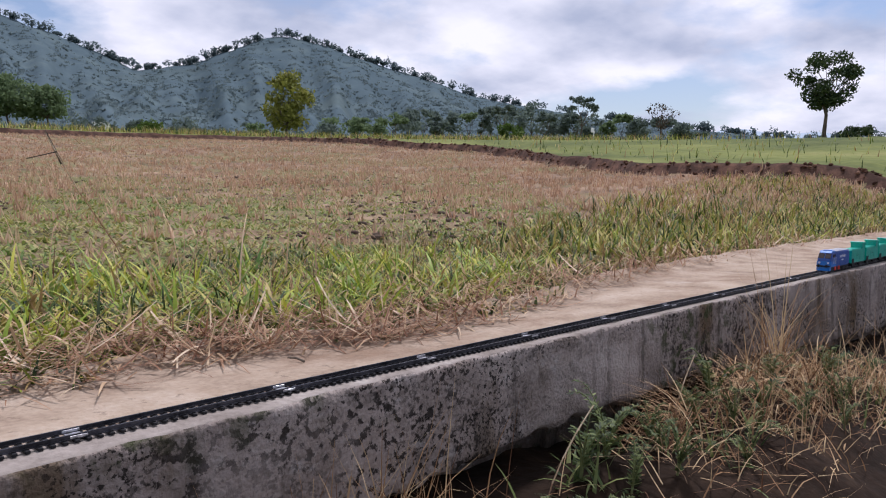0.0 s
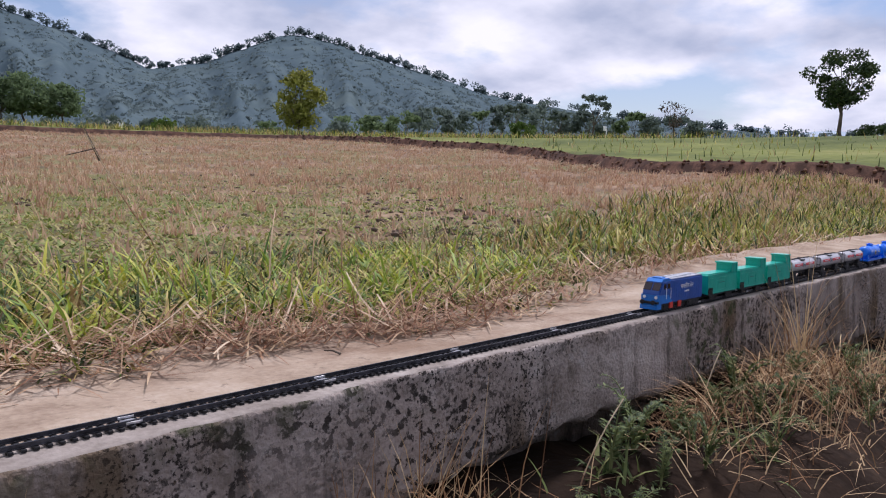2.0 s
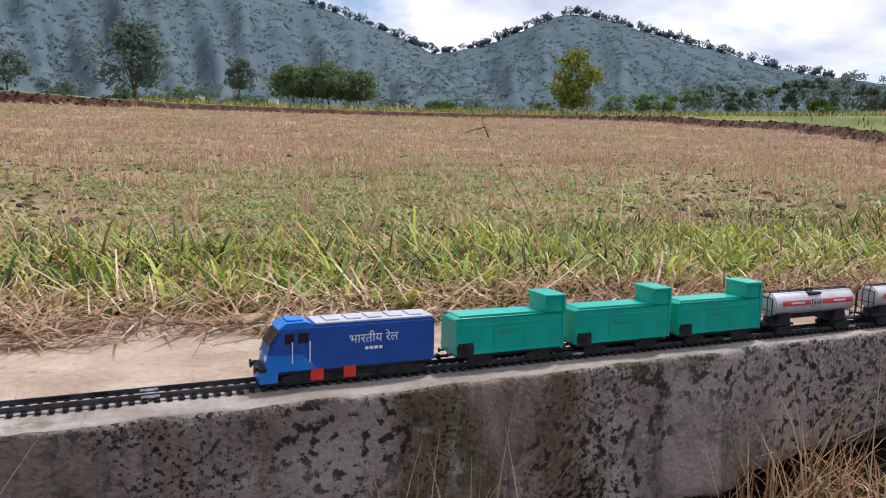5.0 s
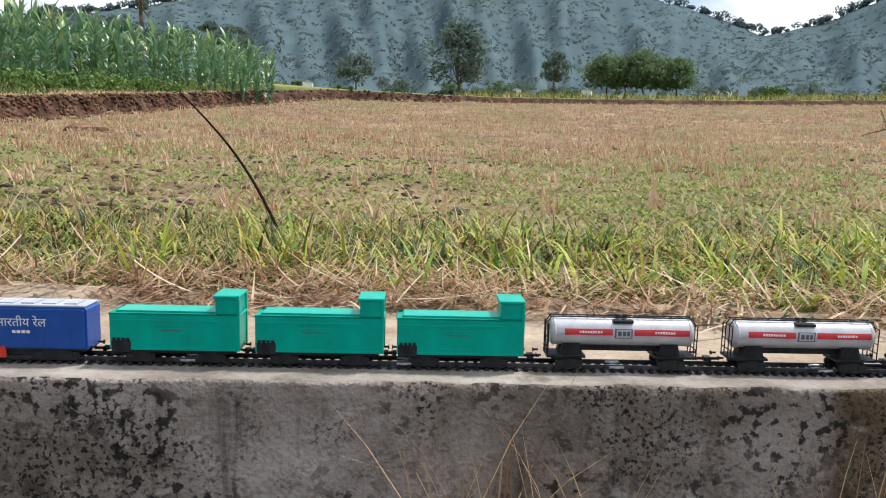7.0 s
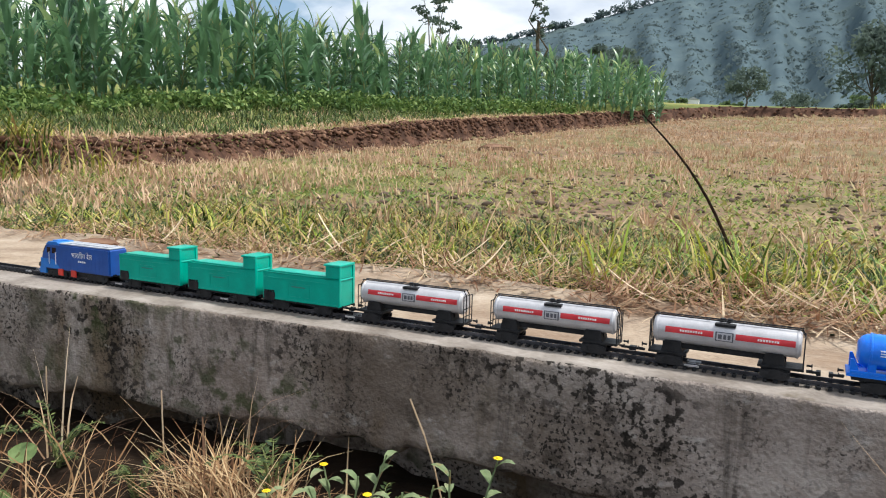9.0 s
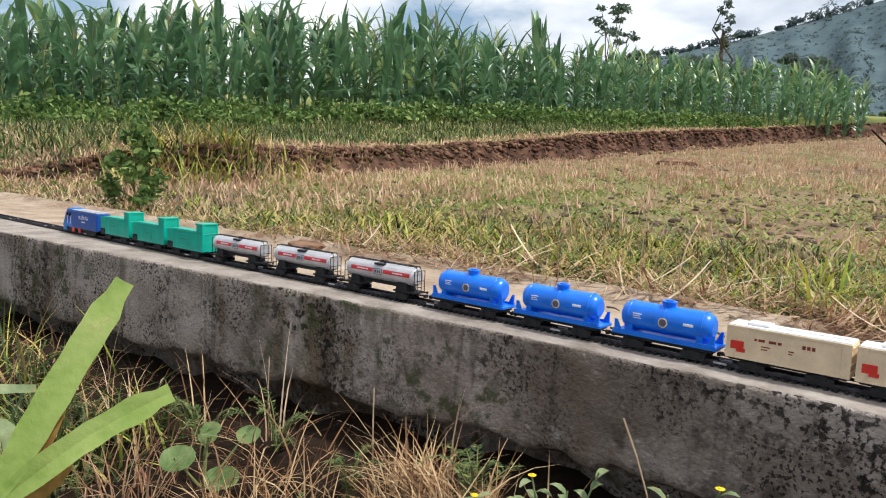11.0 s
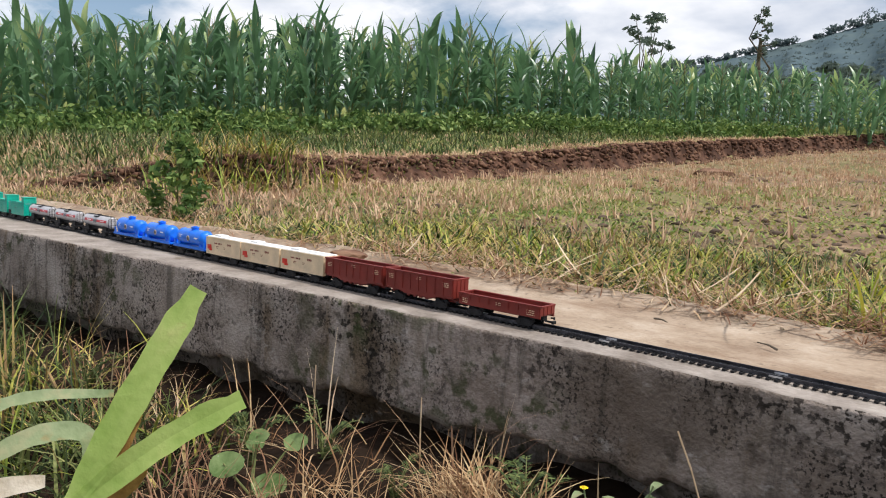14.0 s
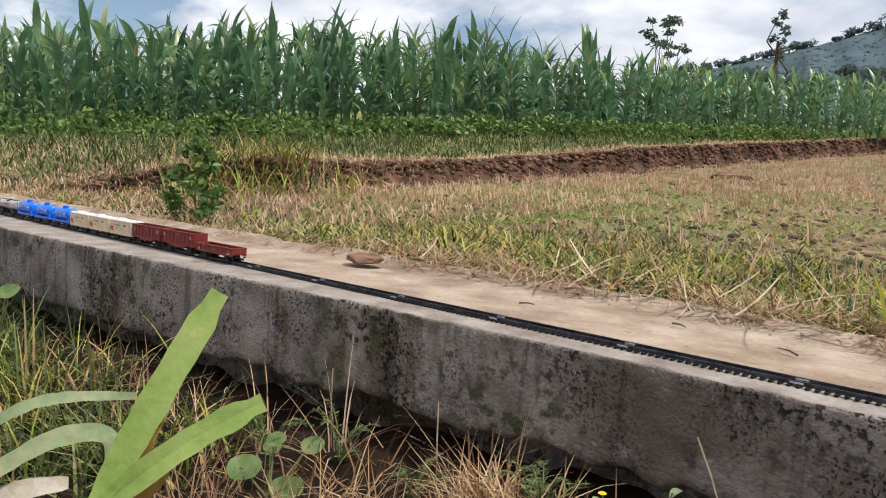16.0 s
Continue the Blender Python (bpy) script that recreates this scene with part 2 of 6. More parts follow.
# the pale blue is far haze, held in the base colour
M["hill_far"] = material("distant hills with haze tint", [(0.3, (0.30, 0.37, 0.45)), (0.7, (0.40, 0.47, 0.54))], 1.0, 0.01, 6, 0, 0.1, spec=0.0)
# leaf green pulled towards the hillside's blue-grey, haze painted in
M["hill_leaf"] = material("hill tree leaf with haze tint", [(0.1, (0.125, 0.168, 0.175)), (0.6, (0.148, 0.192, 0.192)), (0.95, (0.175, 0.22, 0.205))], 0.9, 0.03, 5, 0, 0.2, island=0.3, spec=0.0, thin=0.5)
M["black"] = material("black plastic", [(0.3, (0.012, 0.012, 0.013)), (0.7, (0.03, 0.03, 0.032))], 0.5, 90, 4, 0.1, 400)
M["rail"] = material("dark rail", [(0.3, (0.03, 0.03, 0.035)), (0.7, (0.10, 0.10, 0.115))], 0.35, 60, 4, 0.1, 300, metal=0.6)
M["joiner"] = material("bright steel joiner", [(0.3, (0.45, 0.45, 0.47)), (0.7, (0.7, 0.7, 0.72))], 0.3, 60, 4, 0.1, 300, metal=0.8)


def toy(name, c, rough=0.38, var=0.14, spec=0.5):
    return material(name, [(0.3, tuple(v * (1 - var) for v in c)), (0.7, tuple(min(1, v * (1 + var)) for v in c))], rough, 45, 5, 0.06, 500, spec=spec,
                    extra=patches(tuple(0.6 * v + 0.05 for v in c), 30, 0.62, 0.75, 6, (1, 1, 1), 0.35))


M["blue"] = toy("blue plastic", (0.012, 0.075, 0.33))
M["light_blue"] = toy("light blue plastic", (0.011, 0.17, 0.56))
M["green"] = toy("teal green plastic", (0.0, 0.38, 0.28), 0.28)
M["tankblue"] = toy("bright blue plastic", (0.006, 0.175, 0.80), 0.3)
M["silver"] = material("silver painted plastic", [(0.3, (0.47, 0.46, 0.48)), (0.7, (0.62, 0.61, 0.63))], 0.3, 45, 5, 0.06, 500, metal=0.2)
M["red"] = toy("red plastic", (0.62, 0.035, 0.02))
M["stripe"] = toy("red stripe paint", (0.60, 0.03, 0.04))
M["cream"] = toy("cream plastic", (0.72, 0.56, 0.37), 0.5)
M["maroon"] = toy("oxide red plastic", (0.19, 0.022, 0.015), 0.5)
M["white"] = toy("white print", (0.8, 0.8, 0.8), 0.5, 0.05)
M["grey"] = toy("grey roof plastic", (0.42, 0.43, 0.47), 0.4)
M["glass"] = toy("dark smoked window", (0.03, 0.018, 0.02), 0.12)
M["print_grey"] = toy("dark grey print", (0.10, 0.10, 0.12), 0.5)


# ---- mesh tools ----
def mesh_of(name, bm, mat):
    me = bpy.data.meshes.new(name)
    bm.normal_update()
    bm.to_mesh(me)
    bm.free()
    me.materials.append(mat)
    return me


def smooth(me, on=True):
    for p in me.polygons:
        p.use_smooth = on
    return me


def part(name, bm, mat, parent, label="", m=None):
    ob = new(name, mesh_of(name, bm, mat))
    ob.parent = parent
    if m is not None:
        ob.matrix_basis = m
    if label:
        tagged(ob, label)
    return ob


def box(bm, x0, x1, y0, y1, z0, z1, bevel=0.0):
    vs = [bm.verts.new((x, y, z)) for z in (z0, z1) for y in (y0, y1) for x in (x0, x1)]
    fs = [bm.faces.new([vs[i] for i in q]) for q in ((0, 2, 3, 1), (4, 5, 7, 6), (0, 1, 5, 4), (1, 3, 7, 5), (3, 2, 6, 7), (2, 0, 4, 6))]
    if bevel:
        es = list({e for f in fs for e in f.edges})
        bmesh.ops.bevel(bm, geom=es, offset=bevel, segments=2, affect="EDGES", profile=0.5)
    return bm


def rod(bm, p, q, r, seg=8, r2=None, caps=True):
    p, q = Vector(p), Vector(q)
    m = (q - p).to_track_quat("Z", "Y").to_matrix()
    rings = []
    for c, rr in ((p, r), (q, r if r2 is None else r2)):
        rings.append([bm.verts.new(c + m @ Vector((rr * math.cos(a), rr * math.sin(a), 0))) for a in (2 * math.pi * k / seg for k in range(seg))])
    for k in range(seg):
        bm.faces.new((rings[0][k], rings[0][(k + 1) % seg], rings[1][(k + 1) % seg], rings[1][k]))
    if caps:
        bm.faces.new(rings[0][::-1]); bm.faces.new(rings[1])
    return bm


def prism(bm, outline, y0, y1):
    """Outline of (x, z) pulled out along y."""
    a = [bm.verts.new((x, y0, z)) for x, z in outline]
    b = [bm.verts.new((x, y1, z)) for x, z in outline]
    n = len(a)
    bm.faces.new(a); bm.faces.new(b[::-1])
    for k in range(n):
        bm.faces.new((a[(k + 1) % n], a[k], b[k], b[(k + 1) % n]))
    bmesh.ops.recalc_face_normals(bm, faces=bm.faces)
    return bm


def lathe_x(bm, profile, seg=20, cy=0.0, cz=0.0):
    """Profile of (x, r) turned round an axis along x."""
    rings = [[bm.verts.new((x, cy + r * math.cos(a), cz + r * math.sin(a))) for a in (2 * math.pi * k / seg for k in range(seg))] for x, r in profile]
    for A, B in zip(rings, rings[1:]):
        for k in range(seg):
            bm.faces.new((A[k], A[(k + 1) % seg], B[(k + 1) % seg], B[k]))
    bm.faces.new(rings[0][::-1]); bm.faces.new(rings[-1])
    bmesh.ops.recalc_face_normals(bm, faces=bm.faces)
    return bm


def lettering(name, text, size, mat, parent, m, label=""):
    cu = bpy.data.curves.new(name, "FONT")
    cu.body, cu.size, cu.extrude, cu.align_x = text, size, 0.0001, "CENTER"
    tmp = bpy.data.objects.new(name, cu)
    scene.collection.objects.link(tmp)
    me = bpy.data.meshes.new_from_object(tmp.evaluated_get(bpy.context.evaluated_depsgraph_get()))
    bpy.data.objects.remove(tmp)
    me.materials.clear(); me.materials.append(mat)
    ob = new(name, me)
    ob.parent, ob.matrix_basis = parent, m
    return tagged(ob, label)


def strips(name, base, height, width, azim, lean, droop, mat, segs=3, kind="stuff", label="", category="", blunt=0.1, up=None):
    """Many blades in one mesh: each a tapered strip that starts at base and bends over."""
    base = np.asarray(base, float)
    n = len(base)
    if not n:
        return None
    height, width, azim, lean, droop = (np.broadcast_to(np.asarray(v, float), (n,)) for v in (height, width, azim, lean, droop))
    rows = segs + 1
    pts = np.zeros((n, rows, 2, 3))
    pos = base.copy()
    side = np.stack([-np.sin(azim), np.cos(azim), 0 * azim], -1)
    tilt = lean.copy()
    step = height / segs
    for k in range(rows):
        f = k / segs
        w = width * ((1 - f ** 1.5) * (1 - blunt) + blunt) * 0.5
        pts[:, k, 0], pts[:, k, 1] = pos - side * w[:, None], pos + side * w[:, None]
        way = np.stack([np.cos(azim) * np.sin(tilt), np.sin(azim) * np.sin(tilt), np.cos(tilt)], -1)
        pos = pos + way * step[:, None]
        tilt = tilt + droop / segs
    verts = pts.reshape(-1, 3)
    q = np.array([[2 * k, 2 * k + 1, 2 * k + 3, 2 * k + 2] for k in range(segs)])
    faces = (np.arange(n)[:, None, None] * (2 * rows) + q[None]).reshape(-1, 4)
    return mesh_ob(name, verts, faces, mat, kind, label, category)


def mesh_ob(name, verts, faces, mat, kind="", label="", category=""):
    me = bpy.data.meshes.new(name)
    nf, k = len(faces), len(faces[0])
    me.vertices.add(len(verts)); me.vertices.foreach_set("co", np.asarray(verts, np.float32).ravel())
    me.loops.add(nf * k); me.loops.foreach_set("vertex_index", np.asarray(faces, np.int32).ravel())
    me.polygons.add(nf); me.polygons.foreach_set("loop_start", np.arange(0, nf * k, k, dtype=np.int32))
    me.update(calc_edges=True)
    me.validate()
    me.materials.append(mat)
    return tagged(new(name, me), label, category, "", kind)


rng = np.random.default_rng(7)


# ---- land ----
def sstep(a, b, v):
    u = np.clip((np.asarray(v, float) - a) / (b - a), 0, 1)
    return u * u * (3 - 2 * u)


def rumple(x, y, s=1.0):
    """A cheap smooth unevenness, about -1 to 1."""
    x, y = np.asarray(x, float) * s, np.asarray(y, float) * s
    return 0.4 * np.sin(1.9 * x + 1.3 * np.sin(1.1 * y)) + 0.3 * np.sin(3.7 * y + 1.7 * np.sin(2.3 * x)) + 0.3 * np.sin(7.3 * x + 5.1 * y + 2 * np.sin(1.7 * x - 2.9 * y))


def field_edge(x, y):
    """How far outside the stubble field a place lies (negative inside), in metres."""
    x, y = np.asarray(x, float), np.asarray(y, float)
    left = np.interp(y, [0, 1.1, 1.8, 3.1, 4.1, 5.1, 6.3, 7.4, 9, 11.5, 14, 18, 22, 26], [-6.4, -5.7, -4.85, -5.2, -5.45, -5.6, -5.75, -5.7, -5.78, -5.85, -5.8, -4.95, -3.2, -1.2]) + 0.07 * rumple(x * 0, y, 1.9) - x
    right = x - np.interp(y, [0, 4.8, 11.8, 40], [8.6, 8.9, 13.7, 13.7]) + 0.3 * rumple(x * 0, y, 0.5)
    far = y - (22.0 + 0.12 * x + 0.4 * rumple(x, y * 0, 0.4))
    return np.maximum(np.maximum(left, right), far)


def land(x, y):
    x, y = np.asarray(x, float), np.asarray(y, float)
    r = np.hypot(x + 0.9, np.maximum(y, 0)) * sstep(0.15, 2.2, y)
    west = sstep(-3, -7, x)
    r = r * (1 - 0.45 * west * sstep(9, 0, y))
    inner = -0.04 + 0.02 * r + 0.0021 * np.minimum(r, 22.0) ** 2 + 0.04 * np.maximum(r - 22.0, 0)
    e = field_edge(x, y)
    rise = (0.17 + 0.10 * sstep(3, 10, y) * sstep(2, -4, x) + 0.02 * west) * sstep(0, 0.2, e) + west * 0.12 * sstep(0.5, 5, e) * sstep(0, 9, y)
    z = inner + rise * sstep(0.5, 1.8, y) + 0.02 * rumple(x, y, 1.3) * sstep(0.5, 2, y)
    return np.where(y < 0.30, np.minimum(z, -0.012), z)


def path_edge(x):
    """Where the grass of the verge begins beyond the path."""
    return np.interp(x, [-8, -3, -2.2, -1.7, -1.26, -0.7, -0.55, -0.35, -0.24, 0.14, 0.28, 0.6, 1.3, 2.2, 8], [0.42, 0.34, 0.36, 0.36, 0.29, 0.29, 0.25, 0.20, 0.20, 0.22, 0.15, 0.17, 0.34, 0.42, 0.5])


def make_ground():
    """One sheet, fine near the camera and wide at the horizon, with the bank and the field in it."""
    def axis(lo, hi, step, far):
        a = list(np.arange(lo, hi + 1e-6, step))
        s, v = step, a[-1]
        while v < far:
            s *= 1.16; v += s; a.append(v)
        s, v, b = step, a[0], []
        while v > -far:
            s *= 1.16; v -= s; b.append(v)
        return np.array(b[::-1] + a)
    xs = axis(-11, 15, 0.11, 2500)
    ys = np.array([0.12, 0.2, 0.26, 0.32] + list(np.arange(0.4, 25, 0.12)))
    s, v, more = 0.12, ys[-1], []
    while v < 2500:
        s *= 1.16; v += s; more.append(v)
    ys = np.concatenate([ys, more])
    X, Y = np.meshgrid(xs, ys)
    Z = land(X, Y)
    verts = np.stack([X, Y, Z], -1).reshape(-1, 3)
    nx = len(xs)
    i, j = np.meshgrid(np.arange(nx - 1), np.arange(len(ys) - 1))
    a = (j * nx + i).ravel()
    faces = np.stack([a, a + 1, a + nx + 1, a + nx], -1)
    ob = mesh_ob("ground", verts, faces, M["field"], "structure", "dry stubble field with clay banks and grassland beyond", "ground")
    ob.data.materials.append(M["bank"]); ob.data.materials.append(M["meadow"]); ob.data.materials.append(M["verge_soil"])
    c = verts[faces].mean(1)
    e = field_edge(c[:, 0], c[:, 1])
    rag = 0.85 + 0.35 * rumple(c[:, 0], c[:, 1], 1.6)
    idx = np.where((c[:, 1] < path_edge(c[:, 0]) + rag) & (np.abs(c[:, 0]) < 7), 3, np.where(e < 0, 0, np.where(e < 0.26, 1, 2))).astype(np.int32)
    ob.data.polygons.foreach_set("material_index", idx)
    smooth(ob.data)


make_ground()


def wall_front(x):
    """Where the face of the canal wall stands."""
    x = np.asarray(x, float)
    return np.interp(x, [-9, -2.85, -2.0, -1.6, -1.3, -0.9, -0.45, -0.1, 0.1, 0.5, 1.0, 4, 30], [-0.42, -0.122, -0.076, -0.060, -0.057, -0.054, -0.053, -0.042, -0.033, -0.034, -0.030, -0.045, -0.05])


def wall_foot(x):
    x = np.asarray(x, float)
    z = np.interp(x, [-9, -2.64, -1.9, -1.5, -1.0, -0.2, 0.05, 0.26, 0.5, 1.1, 2.2, 6], [-0.22, -0.175, -0.155, -0.140, -0.155, -0.19, -0.165, -0.142, -0.135, -0.145, -0.21, -0.3])
    return z + 0.010 * rumple(x, x * 0 + 3, 9) + 0.005 * rumple(x, x * 0, 31)


def make_wall():
    xs = np.concatenate([np.linspace(-40, -8, 60), np.arange(-7.9, 4.5, 0.012), np.linspace(4.6, 40, 60)])
    rows, kinds = [], []
    f, b = wall_front(xs), wall_foot(xs)
    jig = 0.0035 * rumple(xs, 0 * xs, 14) + 0.002 * rumple(xs, 0 * xs + 5, 47)
    prof = [(0.16, -0.004, 0), (0.10, -0.001, 0), (0.012, 0.0, 0), (None, 0.008, -0.001), (None, 0.002, -0.002), (None, 0.0, -0.006)]
    for y, dy, z in prof[:3]:
        rows.append(np.stack([xs, 0 * xs + y, 0 * xs + dy], -1))
    for _, dy, z in prof[3:]:
        rows.append(np.stack([xs, f + dy + jig, z + 0.0012 * rumple(xs, 0 * xs, 23)], -1))
    for k in range(1, 13):
        u = k / 12
        z = -0.006 + (b + 0.006) * u
        rows.append(np.stack([xs, f + 0.0025 * rumple(xs, z * 9, 11) + 0.0015 * rumple(xs, z * 30, 37) - 0.004 * u, z], -1))
    rows.append(np.stack([xs, f + 0.015, b - 0.012], -1))
    rows.append(np.stack([xs, f + 0.07, b - 0.005 + 0 * xs], -1))
    rows.append(np.stack([xs, f + 0.10, b - 0.25], -1))
    verts = np.concatenate(rows)
    n, k = len(xs), len(rows)
    i, j = np.meshgrid(np.arange(n - 1), np.arange(k - 1))
    a = (j * n + i).ravel()
    faces = np.stack([a, a + n, a + n + 1, a + 1], -1)
    ob = mesh_ob("canal_wall", verts, faces, M["wall"], "structure", "low mould-stained grey concrete canal wall with an undercut foot", "wall")
    ob.data.materials.append(M["walltop"]); ob.data.materials.append(M["path"])
    row = j.ravel()
    ob.data.polygons.foreach_set("material_index", np.where(row < 2, 2, np.where(row < 4, 1, 0)).astype(np.int32))
    smooth(ob.data)


make_wall()


def make_path():
    """The trodden cement strip beside the track, a thin slab with a broken edge under the straw."""
    xs, us = np.arange(-12, 9, 0.05), np.linspace(0, 1, 12)
    X, U = np.meshgrid(xs, us)
    Y = 0.155 + U * (path_edge(X) + 0.10 + 0.03 * rumple(X, 0 * X, 6) - 0.155)
    Z = -0.0045 + 0.0025 * rumple(X, Y, 5) * sstep(0.05, 0.3, U) + 0.012 * sstep(0.5, 0.8, U) - 0.045 * sstep(0.82, 1.0, U)
    verts = np.stack([X, Y, Z], -1).reshape(-1, 3)
    n = len(xs)
    i, j = np.meshgrid(np.arange(n - 1), np.arange(len(us) - 1))
    a = (j * n + i).ravel()
    ob = mesh_ob("path", verts, np.stack([a, a + 1, a + n + 1, a + n], -1), M["path"], "structure", "dusty tan cement path along the canal", "path")
    smooth(ob.data)


make_path()


def bed(x, y):
    """The overgrown canal side below the wall, on which the camera's side stands."""
    x, y = np.asarray(x, float), np.asarray(y, float)
    d = wall_front(x) - y
    foot = wall_foot(x) - 0.05
    z = foot - 0.02 - 0.16 * sstep(0.0, 0.7, d) - 0.10 * sstep(0.7, 3, d)
    z = z + 0.075 * np.exp(-((x - 0.98) / 0.5) ** 2) * sstep(0.02, 0.10, d) * (1 - sstep(0.22, 0.6, d))
    return z + 0.03 * rumple(x, y, 3.1) + 0.012 * rumple(x, y, 9.7)


def make_bed():
    xs = np.concatenate([np.linspace(-60, -6, 60), np.arange(-5.9, 4, 0.06), np.linspace(4.1, 60, 60)])
    us = np.concatenate([[-0.11, -0.05], np.arange(0, 1.6, 0.05), np.linspace(1.7, 60, 40)])
    X, U = np.meshgrid(xs, us)
    Y = wall_front(X) - U
    verts = np.stack([X, Y, bed(X, Y)], -1).reshape(-1, 3)
    n = len(xs)
    i, j = np.meshgrid(np.arange(n - 1), np.arange(len(us) - 1))
    a = (j * n + i).ravel()
    ob = mesh_ob("canal_bed", verts, np.stack([a, a + n, a + n + 1, a + 1], -1), M["soil"], "structure", "dark earth of an overgrown dry canal, deepened for shade", "ground")
    smooth(ob.data)


make_bed()


# ---- track ----
def make_track():
    root = tagged(new("toy_track"), "black plastic toy railway track on the wall top", "railway track", kind="")
    lo, hi = -8.05, 4.6
    for y in (-0.0105, 0.0105):
        bm = bmesh.new()
        box(bm, lo, hi, y - 0.0007, y + 0.0007, 0.0055, 0.0075)
        box(bm, lo, hi, y - 0.0005, y + 0.0005, 0.0035, 0.0055)
        box(bm, lo, hi, y - 0.0018, y + 0.0018, 0.0028, 0.0036)
        part("rail", bm, M["rail"], root, "dark steel rail")
    bm = bmesh.new()
    box(bm, -0.0022, 0.0022, -0.0165, 0.0165, 0.0002, 0.0030, 0.0004)
    for y in (-0.0105, 0.0105):
        for s in (-1, 1):
            box(bm, -0.0016, 0.0016, y + s * 0.0024 - 0.0006, y + s * 0.0024 + 0.0006, 0.003, 0.0042)
    me = mesh_of("sleeper", bm, M["black"])
    flat = np.array([(v.co.x, v.co.y, v.co.z) for v in me.vertices])
    quads = [tuple(p.vertices) for p in me.polygons if len(p.vertices) == 4]
    V, F = [], []
    k = 0
    pitch = 0.0105
    for n in range(int((hi - lo) / pitch)):
        x = lo + (n + 0.5) * pitch
        if -2.45 < x < 0.65:
            ob = new("sleeper", me)
            ob.parent, ob.location = root, (x, 0, 0)
        else:
            V.append(flat + (x, 0, 0))
            F.append(np.array(quads) + k)
            k += len(flat)
    rest = mesh_ob("sleeper_rest", np.concatenate(V), np.concatenate(F), M["black"], "stuff")
    rest.parent = root
    for n in range(-34, 20):
        bm = bmesh.new()
        for y in (-0.0105, 0.0105):
            box(bm, -0.008, 0.008, y - 0.0013, y + 0.0013, 0.0036, 0.0062, 0.0003)
        box(bm, -0.007, 0.007, -0.008, 0.008, 0.0012, 0.0034, 0.0004)
        part("rail_joiner", bm, M["joiner"], root, "bright steel rail joiner", pose(0.23 * n, 0, 0))


make_track()


# ---- train ----
WHEEL = {}


def bogie(parent, x, z0=0.0075, wheel_mat="black", frame_mat="black", length=0.030):
    b = new("bogie")
    b.parent, b.location = parent, (x, 0, 0)
    bm = bmesh.new()
    for y in (-0.0145, 0.0145):
        prism(bm, [(-length / 2, 0.0075), (-length / 2 + 0.004, 0.0045), (length / 2 - 0.004, 0.0045), (length / 2, 0.0075), (length / 2, 0.0125), (0.005, 0.015), (-0.005, 0.015), (-length / 2, 0.0125)], y - 0.0013, y + 0.0013)
        for s in (-1, 1):
            box(bm, s * length * 0.3 - 0.0026, s * length * 0.3 + 0.0026, y - 0.0022, y + 0.0022, 0.008, 0.0128, 0.0004)
        for s in (-0.003, 0, 0.003):
            rod(bm, (s, y, 0.007), (s, y, 0.013), 0.0012, 6)
    box(bm, -0.004, 0.004, -0.013, 0.013, 0.011, 0.0165, 0.0005)
    b2 = part("frame", bm, M[frame_mat], b)
    for s in (-1, 1):
        bm = bmesh.new()
        for y in (-0.0105, 0.0105):
            rod(bm, (0, y - 0.0016, 0), (0, y + 0.0016, 0), 0.0056, 18)
        rod(bm, (0, -0.012, 0), (0, 0.012, 0), 0.0012, 6)
        part("wheelset", bm, M[wheel_mat], b, "", pose(s * length * 0.3, 0, 0.0131))
    return b


def coupler(parent, x, way):
    bm = bmesh.new()
    box(bm, min(0, way * 0.012), max(0, way * 0.012), -0.0016, 0.0016, 0.0125, 0.0152, 0.0004)
    box(bm, way * 0.012 - 0.0022, way * 0.012 + 0.0022, -0.0042, 0.0042, 0.0115, 0.0162, 0.0006)
    for s in (-1, 1):
        rod(bm, (0, s * 0.011, 0.0175), (way * 0.005, s * 0.011, 0.0175), 0.0012, 8)
        rod(bm, (way * 0.005, s * 0.011, 0.0175), (way * 0.006, s * 0.011, 0.0175), 0.0024, 10)
    part("coupler", bm, M["black"], parent, "black coupler and buffers", pose(x, 0, 0))


def side_bars(parent, mat, x0, x1, z0, rows, size=0.0016, gap=0.0026, seed=3, y=-0.0191):
    """Print too small to read, as plain bars on one side and the other."""
    r = random.Random(seed)
    for s in (-1, 1):
        bm = bmesh.new()
        for k in range(rows):
            x = x0
            while x < x1:
                w = r.uniform(0.0015, 0.0045)
                box(bm, x, min(x + w, x1), s * abs(y) - 0.00012, s * abs(y) + 0.00012, z0 - k * gap, z0 - k * gap + size)
                x += w + 0.0012
        part("print", bm, mat, parent)


